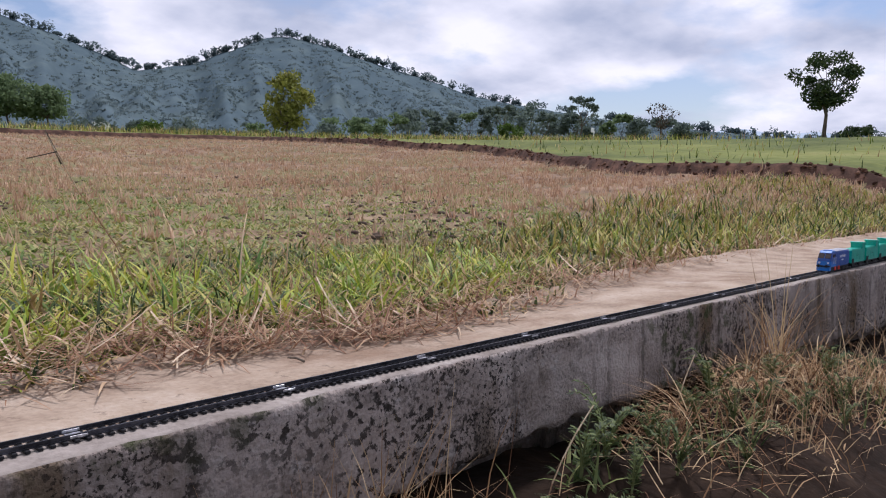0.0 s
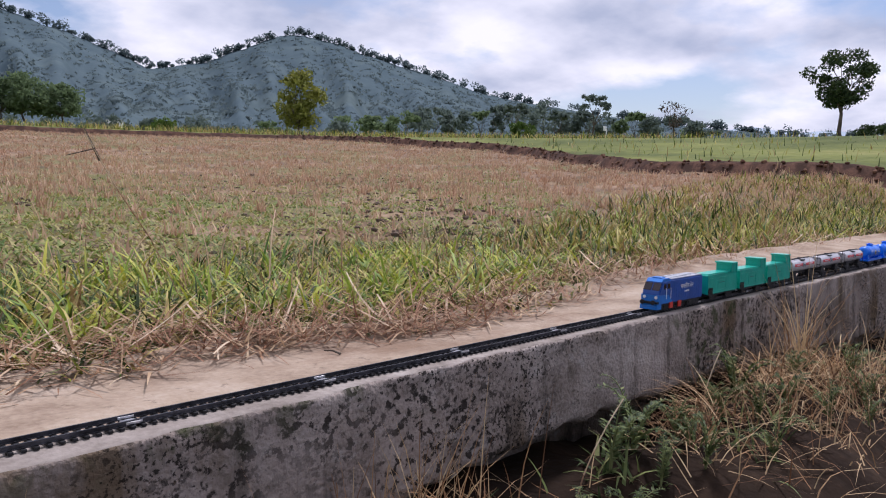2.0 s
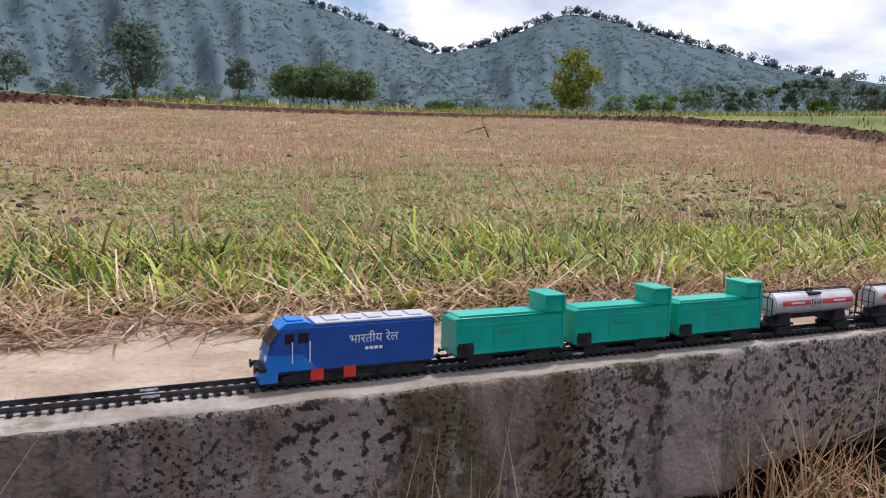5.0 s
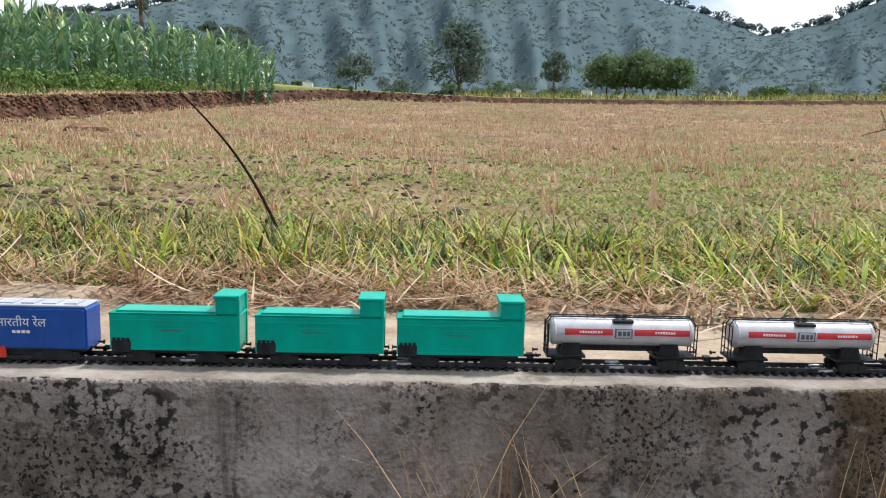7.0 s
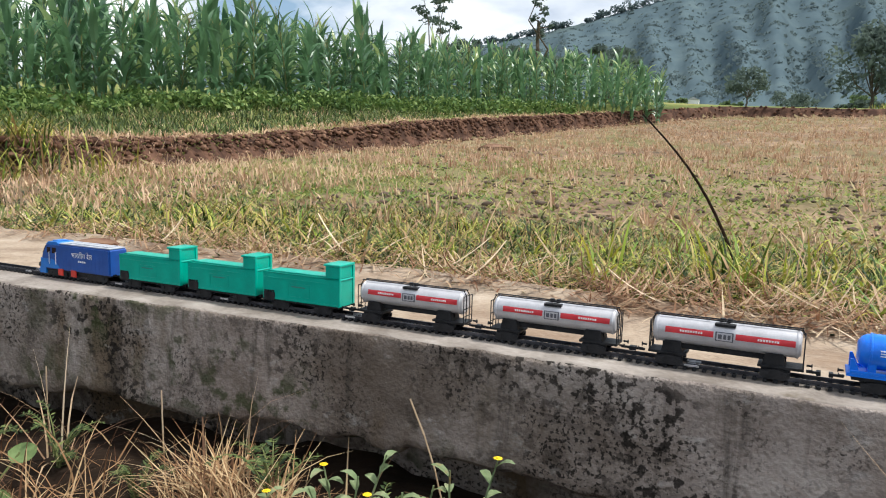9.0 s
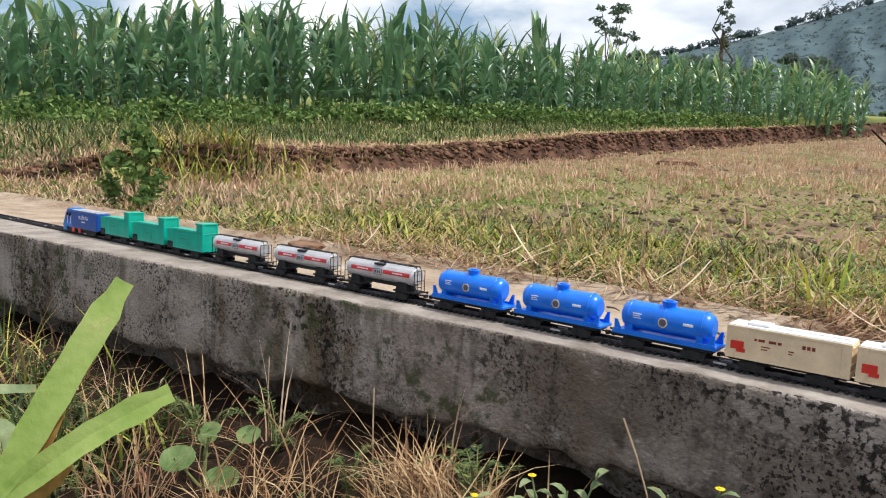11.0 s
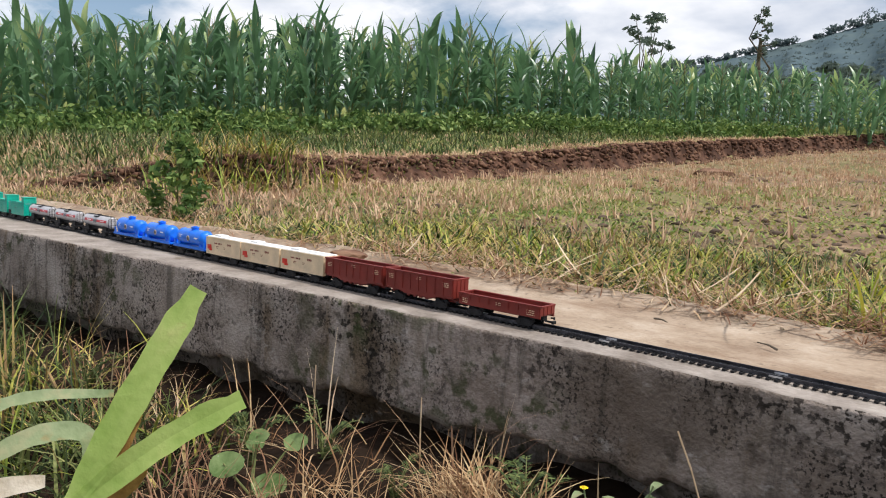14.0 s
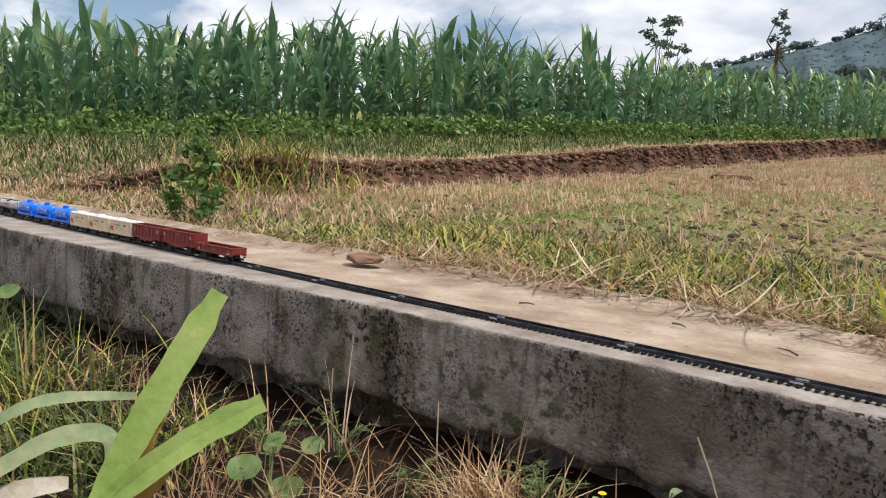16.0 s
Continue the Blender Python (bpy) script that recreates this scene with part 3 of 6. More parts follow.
def make_loco():
    root = tagged(new("toy_locomotive"), "blue plastic toy diesel locomotive with grey roof", "toy train")
    L, W = 0.176, 0.0185
    bm = bmesh.new()
    prism(bm, [(0.012, 0.0165), (L, 0.0165), (L, 0.0585), (L - 0.003, 0.0610), (0.050, 0.0610), (0.034, 0.0610), (0.0165, 0.0585), (0.006, 0.0415), (0.0045, 0.036), (0.0045, 0.020)], -W, W)
    bmesh.ops.bevel(bm, geom=[e for e in bm.edges if abs(e.verts[0].co.y - e.verts[1].co.y) < 1e-5], offset=0.0022, segments=2, affect="EDGES")
    part("body", bm, M["blue"], root)
    bm = bmesh.new()
    prism(bm, [(0.003, 0.0185), (0.052, 0.0185), (0.046, 0.026), (0.036, 0.0335), (0.0035, 0.0345)], -W - 0.0006, W + 0.0006)
    part("nose_band", bm, M["light_blue"], root, "light blue lower nose")
    bm = bmesh.new()
    prism(bm, [(0.0145, 0.0585), (0.049, 0.0585), (0.047, 0.0625), (0.041, 0.0645), (0.022, 0.0640)], -0.0165, 0.0165)
    box(bm, 0.024, 0.040, -0.010, 0.010, 0.0640, 0.0662, 0.0008)
    part("cab_roof", bm, M["light_blue"], root, "light blue cab roof")
    bm = bmesh.new()
    box(bm, 0.050, L - 0.0015, -0.0165, 0.0165, 0.0608, 0.0632, 0.001)
    for k in range(5):
        x = 0.062 + k * 0.022
        box(bm, x, x + 0.014, -0.011, 0.011, 0.0632, 0.0645, 0.0004)
    part("roof", bm, M["grey"], root, "shiny grey roof")
    for y in (-0.0090, 0.0090):
        bm = bmesh.new()
        prism(bm, [(0.0062, 0.0432), (0.0068, 0.0428), (0.0152, 0.0562), (0.0146, 0.0566)], y - 0.0078, y + 0.0078)
        part("windscreen", bm, M["glass"], root, "dark reddish windscreen", pose(-0.0006, 0, 0))
    for s in (-1, 1):
        for x0, x1 in ((0.020, 0.029), (0.033, 0.043)):
            bm = bmesh.new()
            box(bm, x0, x1, s * W - 0.0004, s * W + 0.0004, 0.0445, 0.0545, 0.0003)
            part("side_window", bm, M["glass"], root, "dark side window")
        bm = bmesh.new()
        for x in (0.027, 0.044):
            rod(bm, (x, s * (W + 0.0016), 0.026), (x, s * (W + 0.0016), 0.046), 0.0006, 6)
            for z in (0.026, 0.046):
                rod(bm, (x, s * W, z), (x, s * (W + 0.0016), z), 0.0005, 6)
        box(bm, 0.0275, 0.031, s * W - 0.0004, s * W + 0.0006, 0.024, 0.0265)
        box(bm, 0.040, 0.0435, s * W - 0.0004, s * W + 0.0006, 0.024, 0.0265)
        part("handrail", bm, M["white"], root, "white handrails")
        bm = bmesh.new()
        for k in range(12):
            x = 0.060 + k * 0.009
            box(bm, x, x + 0.0012, s * W - 0.0002, s * W + 0.0005, 0.020, 0.056)
        part("rib", bm, M["blue"], root)
    lettering("lettering", "भारतीय रेल", 0.0125, M["white"], root, pose(0.109, -W - 0.0007, 0.0410, 90, 0, 0), "white lettering")
    lettering("lettering", "भारतीय रेल", 0.0125, M["white"], root, pose(0.109, W + 0.0007, 0.0410, 90, 0, 180), "white lettering")
    side_bars(root, M["white"], 0.100, 0.118, 0.0335, 1, 0.003, 0.003, 5, W + 0.0006)
    bm = bmesh.new()
    prism(bm, [(-0.003, 0.0075), (0.014, 0.0075), (0.014, 0.019), (0.000, 0.019), (-0.003, 0.014)], -0.0175, 0.0175)
    part("front_skirt", bm, M["light_blue"], root, "light blue front skirt")
    bm = bmesh.new()
    for s in (-1, 1):
        rod(bm, (-0.001, s * 0.011, 0.0215), (-0.006, s * 0.011, 0.0215), 0.0026, 10)
        rod(bm, (-0.006, s * 0.011, 0.0215), (-0.0075, s * 0.011, 0.0215), 0.0044, 12)
    box(bm, -0.004, 0.006, -0.018, 0.018, 0.0185, 0.0225, 0.0006)
    part("buffer_beam", bm, M["black"], root, "black buffer beam")
    for s in (-1, 1):
        bm = bmesh.new()
        rod(bm, (0.0035, s * 0.012, 0.030), (0.0022, s * 0.012, 0.030), 0.003, 12)
        part("headlight", bm, M["white"], root, "clear round headlight")
    bm = bmesh.new()
    box(bm, 0.056, L - 0.040, -0.0135, 0.0135, 0.0085, 0.0175, 0.001)
    box(bm, 0.010, L - 0.002, -0.016, 0.016, 0.0140, 0.0175, 0.0005)
    part("underframe", bm, M["black"], root, "black underframe")
    bogie(root, 0.042, wheel_mat="black", length=0.050)
    bogie(root, L - 0.034, wheel_mat="black", length=0.050)
    for x in (0.052, 0.085):
        for s in (-1, 1):
            bm = bmesh.new()
            box(bm, x - 0.0065, x + 0.0065, s * 0.0165 - 0.0015, s * 0.0165 + 0.0015, 0.0062, 0.0190, 0.0012)
            part("brake_block", bm, M["red"], root, "red plastic block")
    coupler(root, L, 1)
    return root


def make_box_wagon():
    root = tagged(new("toy_wagon"), "teal green plastic toy wagon with raised end cabin", "toy wagon", "green toy wagons")
    L, W = 0.134, 0.0185
    bm = bmesh.new()
    prism(bm, [(0.0, 0.0175), (L, 0.0175), (L, 0.0570), (L - 0.002, 0.0590), (0.002, 0.0590), (0.0, 0.0570)], -W, W)
    bmesh.ops.bevel(bm, geom=[e for e in bm.edges if e.verts[0].co.z > 0.058 and e.verts[1].co.z > 0.058], offset=0.0045, segments=3, affect="EDGES")
    part("body", bm, M["green"], root)
    bm = bmesh.new()
    for s in (-1, 1):
        box(bm, 0.001, L - 0.022, s * W - 0.0007, s * W + 0.0007, 0.0480, 0.0500)
        box(bm, 0.001, L - 0.001, s * W - 0.0007, s * W + 0.0007, 0.0180, 0.0200)
        for x in (0.045, 0.082):
            box(bm, x, x + 0.001, s * W - 0.0005, s * W + 0.0005, 0.024, 0.043)
        box(bm, 0.045, 0.083, s * W - 0.0005, s * W + 0.0005, 0.043, 0.0438)
        box(bm, 0.045, 0.083, s * W - 0.0005, s * W + 0.0005, 0.024, 0.0248)
    part("side_moulding", bm, M["green"], root)
    bm = bmesh.new()
    box(bm, L - 0.0245, L - 0.0005, -W + 0.001, W - 0.001, 0.0565, 0.0745, 0.0012)
    part("cabin", bm, M["green"], root)
    bm = bmesh.new()
    box(bm, L - 0.0265, L + 0.0012, -W - 0.0012, W + 0.0012, 0.0740, 0.0775, 0.0010)
    part("cabin_roof", bm, M["green"], root)
    for s in (-1, 1):
        bm = bmesh.new()
        y0, y1 = sorted((s * (W + 0.0009), s * (W - 0.004)))
        box(bm, L - 0.002, L + 0.0012, y0, y1, 0.0175, 0.074, 0.0006)
        part("end_post", bm, M["green"], root)
    for s in (-1, 1):
        bm = bmesh.new()
        box(bm, 0.0015, 0.0215, s * W - 0.0012, s * W + 0.0012, 0.0150, 0.0275, 0.0008)
        for k in range(4):
            box(bm, 0.003 + k * 0.0047, 0.006 + k * 0.0047, s * W - 0.0018, s * W + 0.0018, 0.0270, 0.0305, 0.0003)
        part("equipment_box", bm, M["black"], root, "black equipment box")
    bm = bmesh.new()
    box(bm, 0.004, L - 0.004, -0.0155, 0.0155, 0.0140, 0.0178, 0.0006)
    part("underframe", bm, M["black"], root, "black underframe")
    side_bars(root, M["print_grey"], 0.052, 0.076, 0.0385, 1, 0.0012, 0.003, 8, W + 0.0004)
    bogie(root, 0.030)
    bogie(root, L - 0.030)
    coupler(root, 0, -1)
    coupler(root, L, 1)
    return root


def make_tank(kind):
    silver = kind == "silver"
    L = 0.171 if silver else 0.140
    root = tagged(new("toy_tank_wagon"), "silver toy tank wagon with red stripe" if silver else "bright blue plastic toy tank wagon", "toy wagon", ("silver" if silver else "blue") + " toy tank wagons")
    R, cz = (0.0150, 0.0425) if silver else (0.0185, 0.0445)
    mat = M["silver"] if silver else M["tankblue"]
    a, b = (0.010, L - 0.006) if silver else (0.010, L - 0.010)
    bm = bmesh.new()
    if silver:
        prof = [(a, R * 0.82), (a + 0.002, R * 0.95), (a + 0.005, R), (b - 0.005, R), (b - 0.002, R * 0.95), (b, R * 0.82)]
    else:
        prof = [(a, R * 0.55), (a + 0.003, R * 0.80), (a + 0.008, R * 0.95), (a + 0.014, R), (b - 0.014, R), (b - 0.008, R * 0.95), (b - 0.003, R * 0.80), (b, R * 0.55)]
    lathe_x(bm, prof, 28, 0, cz)
    o = part("tank", bm, mat, root)
    smooth(o.data)
    mod = [p for p in o.data.polygons if len(p.vertices) > 4]
    for p in mod:
        p.use_smooth = False
    bm = bmesh.new()
    for x in ((a + 0.012, (a + b) / 2, b - 0.012) if not silver else (a + 0.004, b - 0.004)):
        lathe_x(bm, [(x - 0.0012, R + 0.0004), (x - 0.0008, R + 0.0007), (x + 0.0008, R + 0.0007), (x + 0.0012, R + 0.0004)], 28, 0, cz)
    part("tank_band", bm, mat, root)
    if silver:
        for s in (-1, 1):
            for x0, x1 in ((a + 0.014, (a + b) / 2 - 0.0115), ((a + b) / 2 + 0.0115, b - 0.006)):
                bm = bmesh.new()
                vs = []
                for k in range(5):
                    th = math.asin((-0.0010 + 0.0065 * k / 4) / R)
                    vs.append([bm.verts.new((x, s * (R + 0.0003) * math.cos(th), cz + (R + 0.0003) * math.sin(th))) for x in (x0, x1)])
                for p, q in zip(vs, vs[1:]):
                    bm.faces.new((p[0], p[1], q[1], q[0]) if s < 0 else (p[0], q[0], q[1], p[1]))
                part("stripe", bm, M["stripe"], root, "red painted stripe")
            r = random.Random(4)
            for x0, n in ((a + 0.030, 9), ((a + b) / 2 + 0.034, 8)):
                bm = bmesh.new()
                for k in range(n):
                    box(bm, x0 + k * 0.0028, x0 + k * 0.0028 + 0.0019, s * (R + 0.0002) - 0.0003, s * (R + 0.0002) + 0.0003, cz + 0.0012, cz + 0.0033)
                part("print", bm, M["white"], root)
            bm = bmesh.new()
            box(bm, (a + b) / 2 - 0.0095, (a + b) / 2 + 0.0095, s * (R - 0.0002) - 0.0007, s * (R - 0.0002) + 0.0007, cz - 0.0042, cz + 0.0062, 0.0003)
            badge = part("badge", bm, M["print_grey"], root, "dark company badge")
            bm = bmesh.new()
            box(bm, (a + b) / 2 - 0.0080, (a + b) / 2 + 0.0080, s * R - 0.0008, s * R + 0.0008, cz - 0.0032, cz + 0.0052, 0.0002)
            part("badge_face", bm, M["silver"], root)
            bm = bmesh.new()
            xm = (a + b) / 2
            for x0, x1 in ((-0.0065, -0.0025), (-0.0010, 0.0022), (0.0035, 0.0066)):
                box(bm, xm + x0, xm + x1, s * (R + 0.0001) - 0.0010, s * (R + 0.0001) + 0.0010, cz - 0.0016, cz + 0.0036, 0.0003)
            part("badge_mark", bm, M["print_grey"], root)
        bm = bmesh.new()
        for s in (-1, 1):
            rod(bm, (a - 0.001, s * 0.0045, cz + R + 0.0015), (b + 0.001, s * 0.0045, cz + R + 0.0015), 0.0008, 6)
        for k in range(9):
            x = a + 0.004 + (b - a - 0.008) * k / 8
            rod(bm, (x, -0.0045, cz + R + 0.0015), (x, 0.0045, cz + R + 0.0015), 0.0006, 6)
        part("walkway", bm, M["black"], root, "black roof walkway")
        bm = bmesh.new()
        box(bm, (a + b) / 2 - 0.011, (a + b) / 2 + 0.011, -0.0125, 0.0125, cz + R - 0.0035, cz + R - 0.0005, 0.0005)
        lx = (a + b) / 2
        for k in range(2):
            rod(bm, (lx - 0.004 + k * 0.008, 0, cz + R - 0.001), (lx - 0.004 + k * 0.008, 0, cz + R + 0.004), 0.003, 10)
        part("hatch", bm, M["black"], root, "black hatch on the tank")
        for x, s in ((a - 0.003, -1), (b + 0.003, 1)):
            bm = bmesh.new()
            for y in (-0.013, -0.005, 0.005, 0.013):
                rod(bm, (x, y, 0.018), (x, y, cz + 0.010), 0.0007, 6)
            for z in (0.026, 0.036, cz + 0.010):
                rod(bm, (x, -0.013, z), (x, 0.013, z), 0.0006, 6)
            rod(bm, (x, -0.005, cz + 0.010), (x - s * 0.004, -0.0045, cz + R + 0.0015), 0.0006, 6)
            rod(bm, (x, 0.005, cz + 0.010), (x - s * 0.004, 0.0045, cz + R + 0.0015), 0.0006, 6)
            part("end_ladder", bm, M["black"], root, "black end ladder")
        bm = bmesh.new()
        for x0, x1 in ((a - 0.004, 0.048), (L - 0.048, b + 0.004)):
            box(bm, x0, x1, -0.014, 0.014, 0.0155, 0.0185, 0.0006)
        box(bm, 0.020, L - 0.020, -0.0035, 0.0035, 0.0215, 0.0290, 0.0006)
        for x in (0.032, L - 0.032):
            prism(bm, [(x - 0.012, 0.0185), (x + 0.012, 0.0185), (x + 0.009, 0.031), (x - 0.009, 0.031)], -0.012, 0.012)
        part("underframe", bm, M["black"], root, "black saddles and frame")
    else:
        bm = bmesh.new()
        xm = (a + b) / 2
        rod(bm, (xm, 0, cz + R - 0.002), (xm, 0, cz + R + 0.004), 0.0085, 18)
        rod(bm, (xm, 0, cz + R + 0.004), (xm, 0, cz + R + 0.0062), 0.0098, 18)
        rod(bm, (xm, 0, cz + R + 0.0062), (xm, 0, cz + R + 0.0078), 0.005, 14)
        part("dome", bm, mat, root)
        bm = bmesh.new()
        box(bm, 0.001, L - 0.001, -0.0178, 0.0178, 0.0195, 0.0232, 0.0006)
        for s in (-1, 1):
            box(bm, 0.004, L - 0.004, s * 0.0172 - 0.0012, s * 0.0172 + 0.0012, 0.0232, 0.0262, 0.0004)
        for x in (a + 0.014, b - 0.014):
            box(bm, x - 0.004, x + 0.004, -0.0150, 0.0150, 0.0225, 0.0340, 0.0008)
        for x, s in ((0.004, 1), (L - 0.004, -1)):
            prism(bm, [(x, 0.023), (x + s * 0.010, 0.023), (x + s * 0.003, 0.038), (x, 0.038)], -0.0165, -0.0140)
            prism(bm, [(x, 0.023), (x + s * 0.010, 0.023), (x + s * 0.003, 0.038), (x, 0.038)], 0.0140, 0.0165)
        part("underframe", bm, mat, root, "bright blue frame with end brackets")
        for s in (-1, 1):
            bm = bmesh.new()
            rod(bm, (xm, s * (R - 0.0006), cz - 0.001), (xm, s * (R + 0.0004), cz - 0.001), 0.0062, 20)
            part("emblem", bm, M["cream"], root, "pale round emblem")
            bm = bmesh.new()
            rod(bm, (xm, s * (R - 0.0006), cz - 0.001), (xm, s * (R + 0.0007), cz - 0.001), 0.0047, 18)
            part("emblem_centre", bm, M["print_grey"], root)
            bm = bmesh.new()
            for k in range(3):
                box(bm, a + 0.020, a + 0.031 - 0.002 * (k % 2), s * (R - 0.0004) - 0.0008, s * (R - 0.0004) + 0.0008, cz + 0.0045 - k * 0.0026, cz + 0.0055 - k * 0.0026)
            box(bm, b - 0.034, b - 0.021, s * (R - 0.0004) - 0.0008, s * (R - 0.0004) + 0.0008, cz - 0.0005, cz + 0.0028, 0.0003)
            part("print", bm, M["white"], root)
        bm = bmesh.new()
        box(bm, 0.006, L - 0.006, -0.014, 0.014, 0.0150, 0.0196, 0.0006)
        part("chassis", bm, M["black"], root, "black chassis")
    bogie(root, 0.030)
    bogie(root, L - 0.030)
    coupler(root, 0, -1)
    coupler(root, L, 1)
    return root


def make_cream_wagon():
    root = tagged(new("toy_container_wagon"), "cream plastic toy box wagon with red badge", "toy wagon", "cream toy wagons")
    L, W = 0.134, 0.0180
    bm = bmesh.new()
    prism(bm, [(0.0, 0.0175), (L, 0.0175), (L, 0.0540), (L - 0.0015, 0.0555), (0.0015, 0.0555), (0.0, 0.0540)], -W, W)
    part("body", bm, M["cream"], root)
    bm = bmesh.new()
    for s in (-1, 1):
        for x in (0.0, L - 0.010):
            box(bm, x, x + 0.010, s * W - 0.001, s * W + 0.001, 0.0175, 0.0560, 0.0005)
        box(bm, 0.010, L - 0.010, s * W - 0.0007, s * W + 0.0007, 0.0530, 0.0560, 0.0003)
        box(bm, 0.010, L - 0.010, s * W - 0.0007, s * W + 0.0007, 0.0175, 0.0195, 0.0003)
    for z in (0.024, 0.033, 0.042, 0.051):
        box(bm, L - 0.0004, L + 0.0010, -W + 0.002, W - 0.002, z, z + 0.0016)
    part("trim", bm, M["cream"], root)
    bm = bmesh.new()
    box(bm, 0.001, L - 0.001, -0.0165, 0.0165, 0.0552, 0.0575, 0.0008)
    box(bm, 0.020, 0.046, -0.010, 0.010, 0.0575, 0.0610, 0.0010)
    box(bm, 0.050, L - 0.006, -0.003, 0.003, 0.0575, 0.0590, 0.0006)
    part("roof", bm, M["white"], root, "pale roof with hatch")
    for s in (-1, 1):
        bm = bmesh.new()
        box(bm, 0.0055, 0.0205, s * W - 0.0014, s * W + 0.0014, 0.0285, 0.0385, 0.0004)
        box(bm, 0.0125, 0.0225, s * W - 0.0013, s * W + 0.0013, 0.0255, 0.0300, 0.0004)
        part("badge", bm, M["red"], root, "red printed badge")
        bm = bmesh.new()
        for x0, w in ((0.032, 0.003), (0.0365, 0.007), (0.048, 0.008), (0.058, 0.004), (0.084, 0.0035), (0.089, 0.0035), (0.094, 0.0035)):
            box(bm, x0, x0 + w, s * W - 0.0003, s * W + 0.0003, 0.0415, 0.0445 + (0.0012 if x0 > 0.08 else 0))
        for x0, w in ((0.040, 0.010), (0.070, 0.006)):
            box(bm, x0, x0 + w, s * W - 0.0003, s * W + 0.0003, 0.0355, 0.0368)
            box(bm, x0, x0 + w * 0.7, s * W - 0.0003, s * W + 0.0003, 0.0325, 0.0336)
        part("print", bm, M["maroon"], root, "dark red print")
    bm = bmesh.new()
    box(bm, 0.004, L - 0.004, -0.0145, 0.0145, 0.0142, 0.0177, 0.0005)
    part("underframe", bm, M["black"], root, "black underframe")
    bogie(root, 0.030)
    bogie(root, L - 0.030)
    coupler(root, 0, -1)
    coupler(root, L, 1)
    return root


def make_hopper(tall):
    root = tagged(new("toy_open_wagon"), "oxide red plastic toy open wagon" + ("" if tall else " with low sides"), "toy wagon", "red toy open wagons")
    L, W, top = (0.156, 0.0180, 0.0545) if tall else (0.157, 0.0180, 0.0365)
    base = 0.0200
    t = 0.0012
    for s in (-1, 1):
        bm = bmesh.new()
        if tall:
            prism(bm, [(0, base + 0.006), (0.030, base + 0.004), (0.046, base - 0.002), (L - 0.046, base - 0.002), (L - 0.030, base + 0.004), (L, base + 0.006), (L, top), (0, top)], s * W - t, s * W + t)
        else:
            prism(bm, [(0, base - 0.001), (L, base - 0.001), (L, top), (0, top)], s * W - t, s * W + t)
        part("side", bm, M["maroon"], root)
        bm = bmesh.new()
        box(bm, -0.001, L + 0.001, s * W - 0.0022, s * W + 0.0022, top - 0.0008, top + 0.0016, 0.0004)
        for k in range(9):
            x = 0.002 + k * (L - 0.006) / 8
            box(bm, x, x + 0.0022, s * (W + 0.0018) - 0.0007, s * (W + 0.0018) + 0.0007, base + 0.006, top)
        part("rib", bm, M["maroon"], root)
    for x in (0.0008, L - 0.0008):
        bm = bmesh.new()
        box(bm, x - t, x + t, -W, W, base + 0.004, top)
        for y in (-0.010, 0, 0.010):
            box(bm, x - 0.0022, x + 0.0022, y - 0.001, y + 0.001, base + 0.004, top - 0.001)
        box(bm, x - 0.0018, x + 0.0018, -W - 0.001, W + 0.001, top - 0.001, top + 0.0012, 0.0003)
        part("end", bm, M["maroon"], root)
    bm = bmesh.new()
    box(bm, 0.001, L - 0.001, -W, W, base + 0.002, base + 0.0045)
    part("floor", bm, M["maroon"], root)
    bm = bmesh.new()
    box(bm, 0.003, L - 0.003, -0.0050, 0.0050, 0.0150, base + 0.002, 0.0004)
    if tall:
        for k in range(4):
            x = 0.052 + k * 0.014
            prism(bm, [(x - 0.0065, base), (x + 0.0065, base), (x + 0.003, base - 0.006), (x - 0.003, base - 0.006)], -0.015, 0.015)
    part("underframe", bm, M["maroon"] if tall else M["black"], root)
    side_bars(root, M["cream"], 0.008, 0.018, top - 0.008, 3, 0.0012, 0.003, 11, W + 0.0014)
    side_bars(root, M["cream"], L - 0.024, L - 0.010, top - 0.008, 3, 0.0012, 0.003, 12, W + 0.0014)
    side_bars(root, M["cream"], 0.075, 0.084, top - 0.006, 2, 0.0014, 0.003, 13, W + 0.0014)
    bogie(root, 0.030)
    bogie(root, L - 0.030)
    coupler(root, 0, -1)
    coupler(root, L, 1)
    return root


TRAIN = []          # (thing, how far its front stands behind the first green wagon's front)


def make_train():
    TRAIN.append((make_loco(), -0.184))
    def three(first, offs):
        TRAIN.append((first, offs[0]))
        for o in offs[1:]:
            TRAIN.append((copy_thing(first, pose(0, 0, 0)), o))
    three(make_box_wagon(), (0.016, 0.167, 0.316))
    three(make_tank("silver"), (0.471, 0.670, 0.869))
    three(make_tank("blue"), (1.076, 1.233, 1.388))
    three(make_cream_wagon(), (1.538, 1.677, 1.817))
    three(make_hopper(True), (1.958, 2.123))
    TRAIN.append((make_hopper(False), 2.292))


make_train()


# ---- hills and trees ----
EYE = np.array((-0.9, -0.85, 0.24))


def polar(az, el, r):
    """A place by azimuth (from +x towards +y), height angle and plan distance from the middle of the camera's path."""
    return np.array((EYE[0] + r * math.cos(radians(az)), EYE[1] + r * math.sin(radians(az)), EYE[2] + r * math.tan(radians(el))))


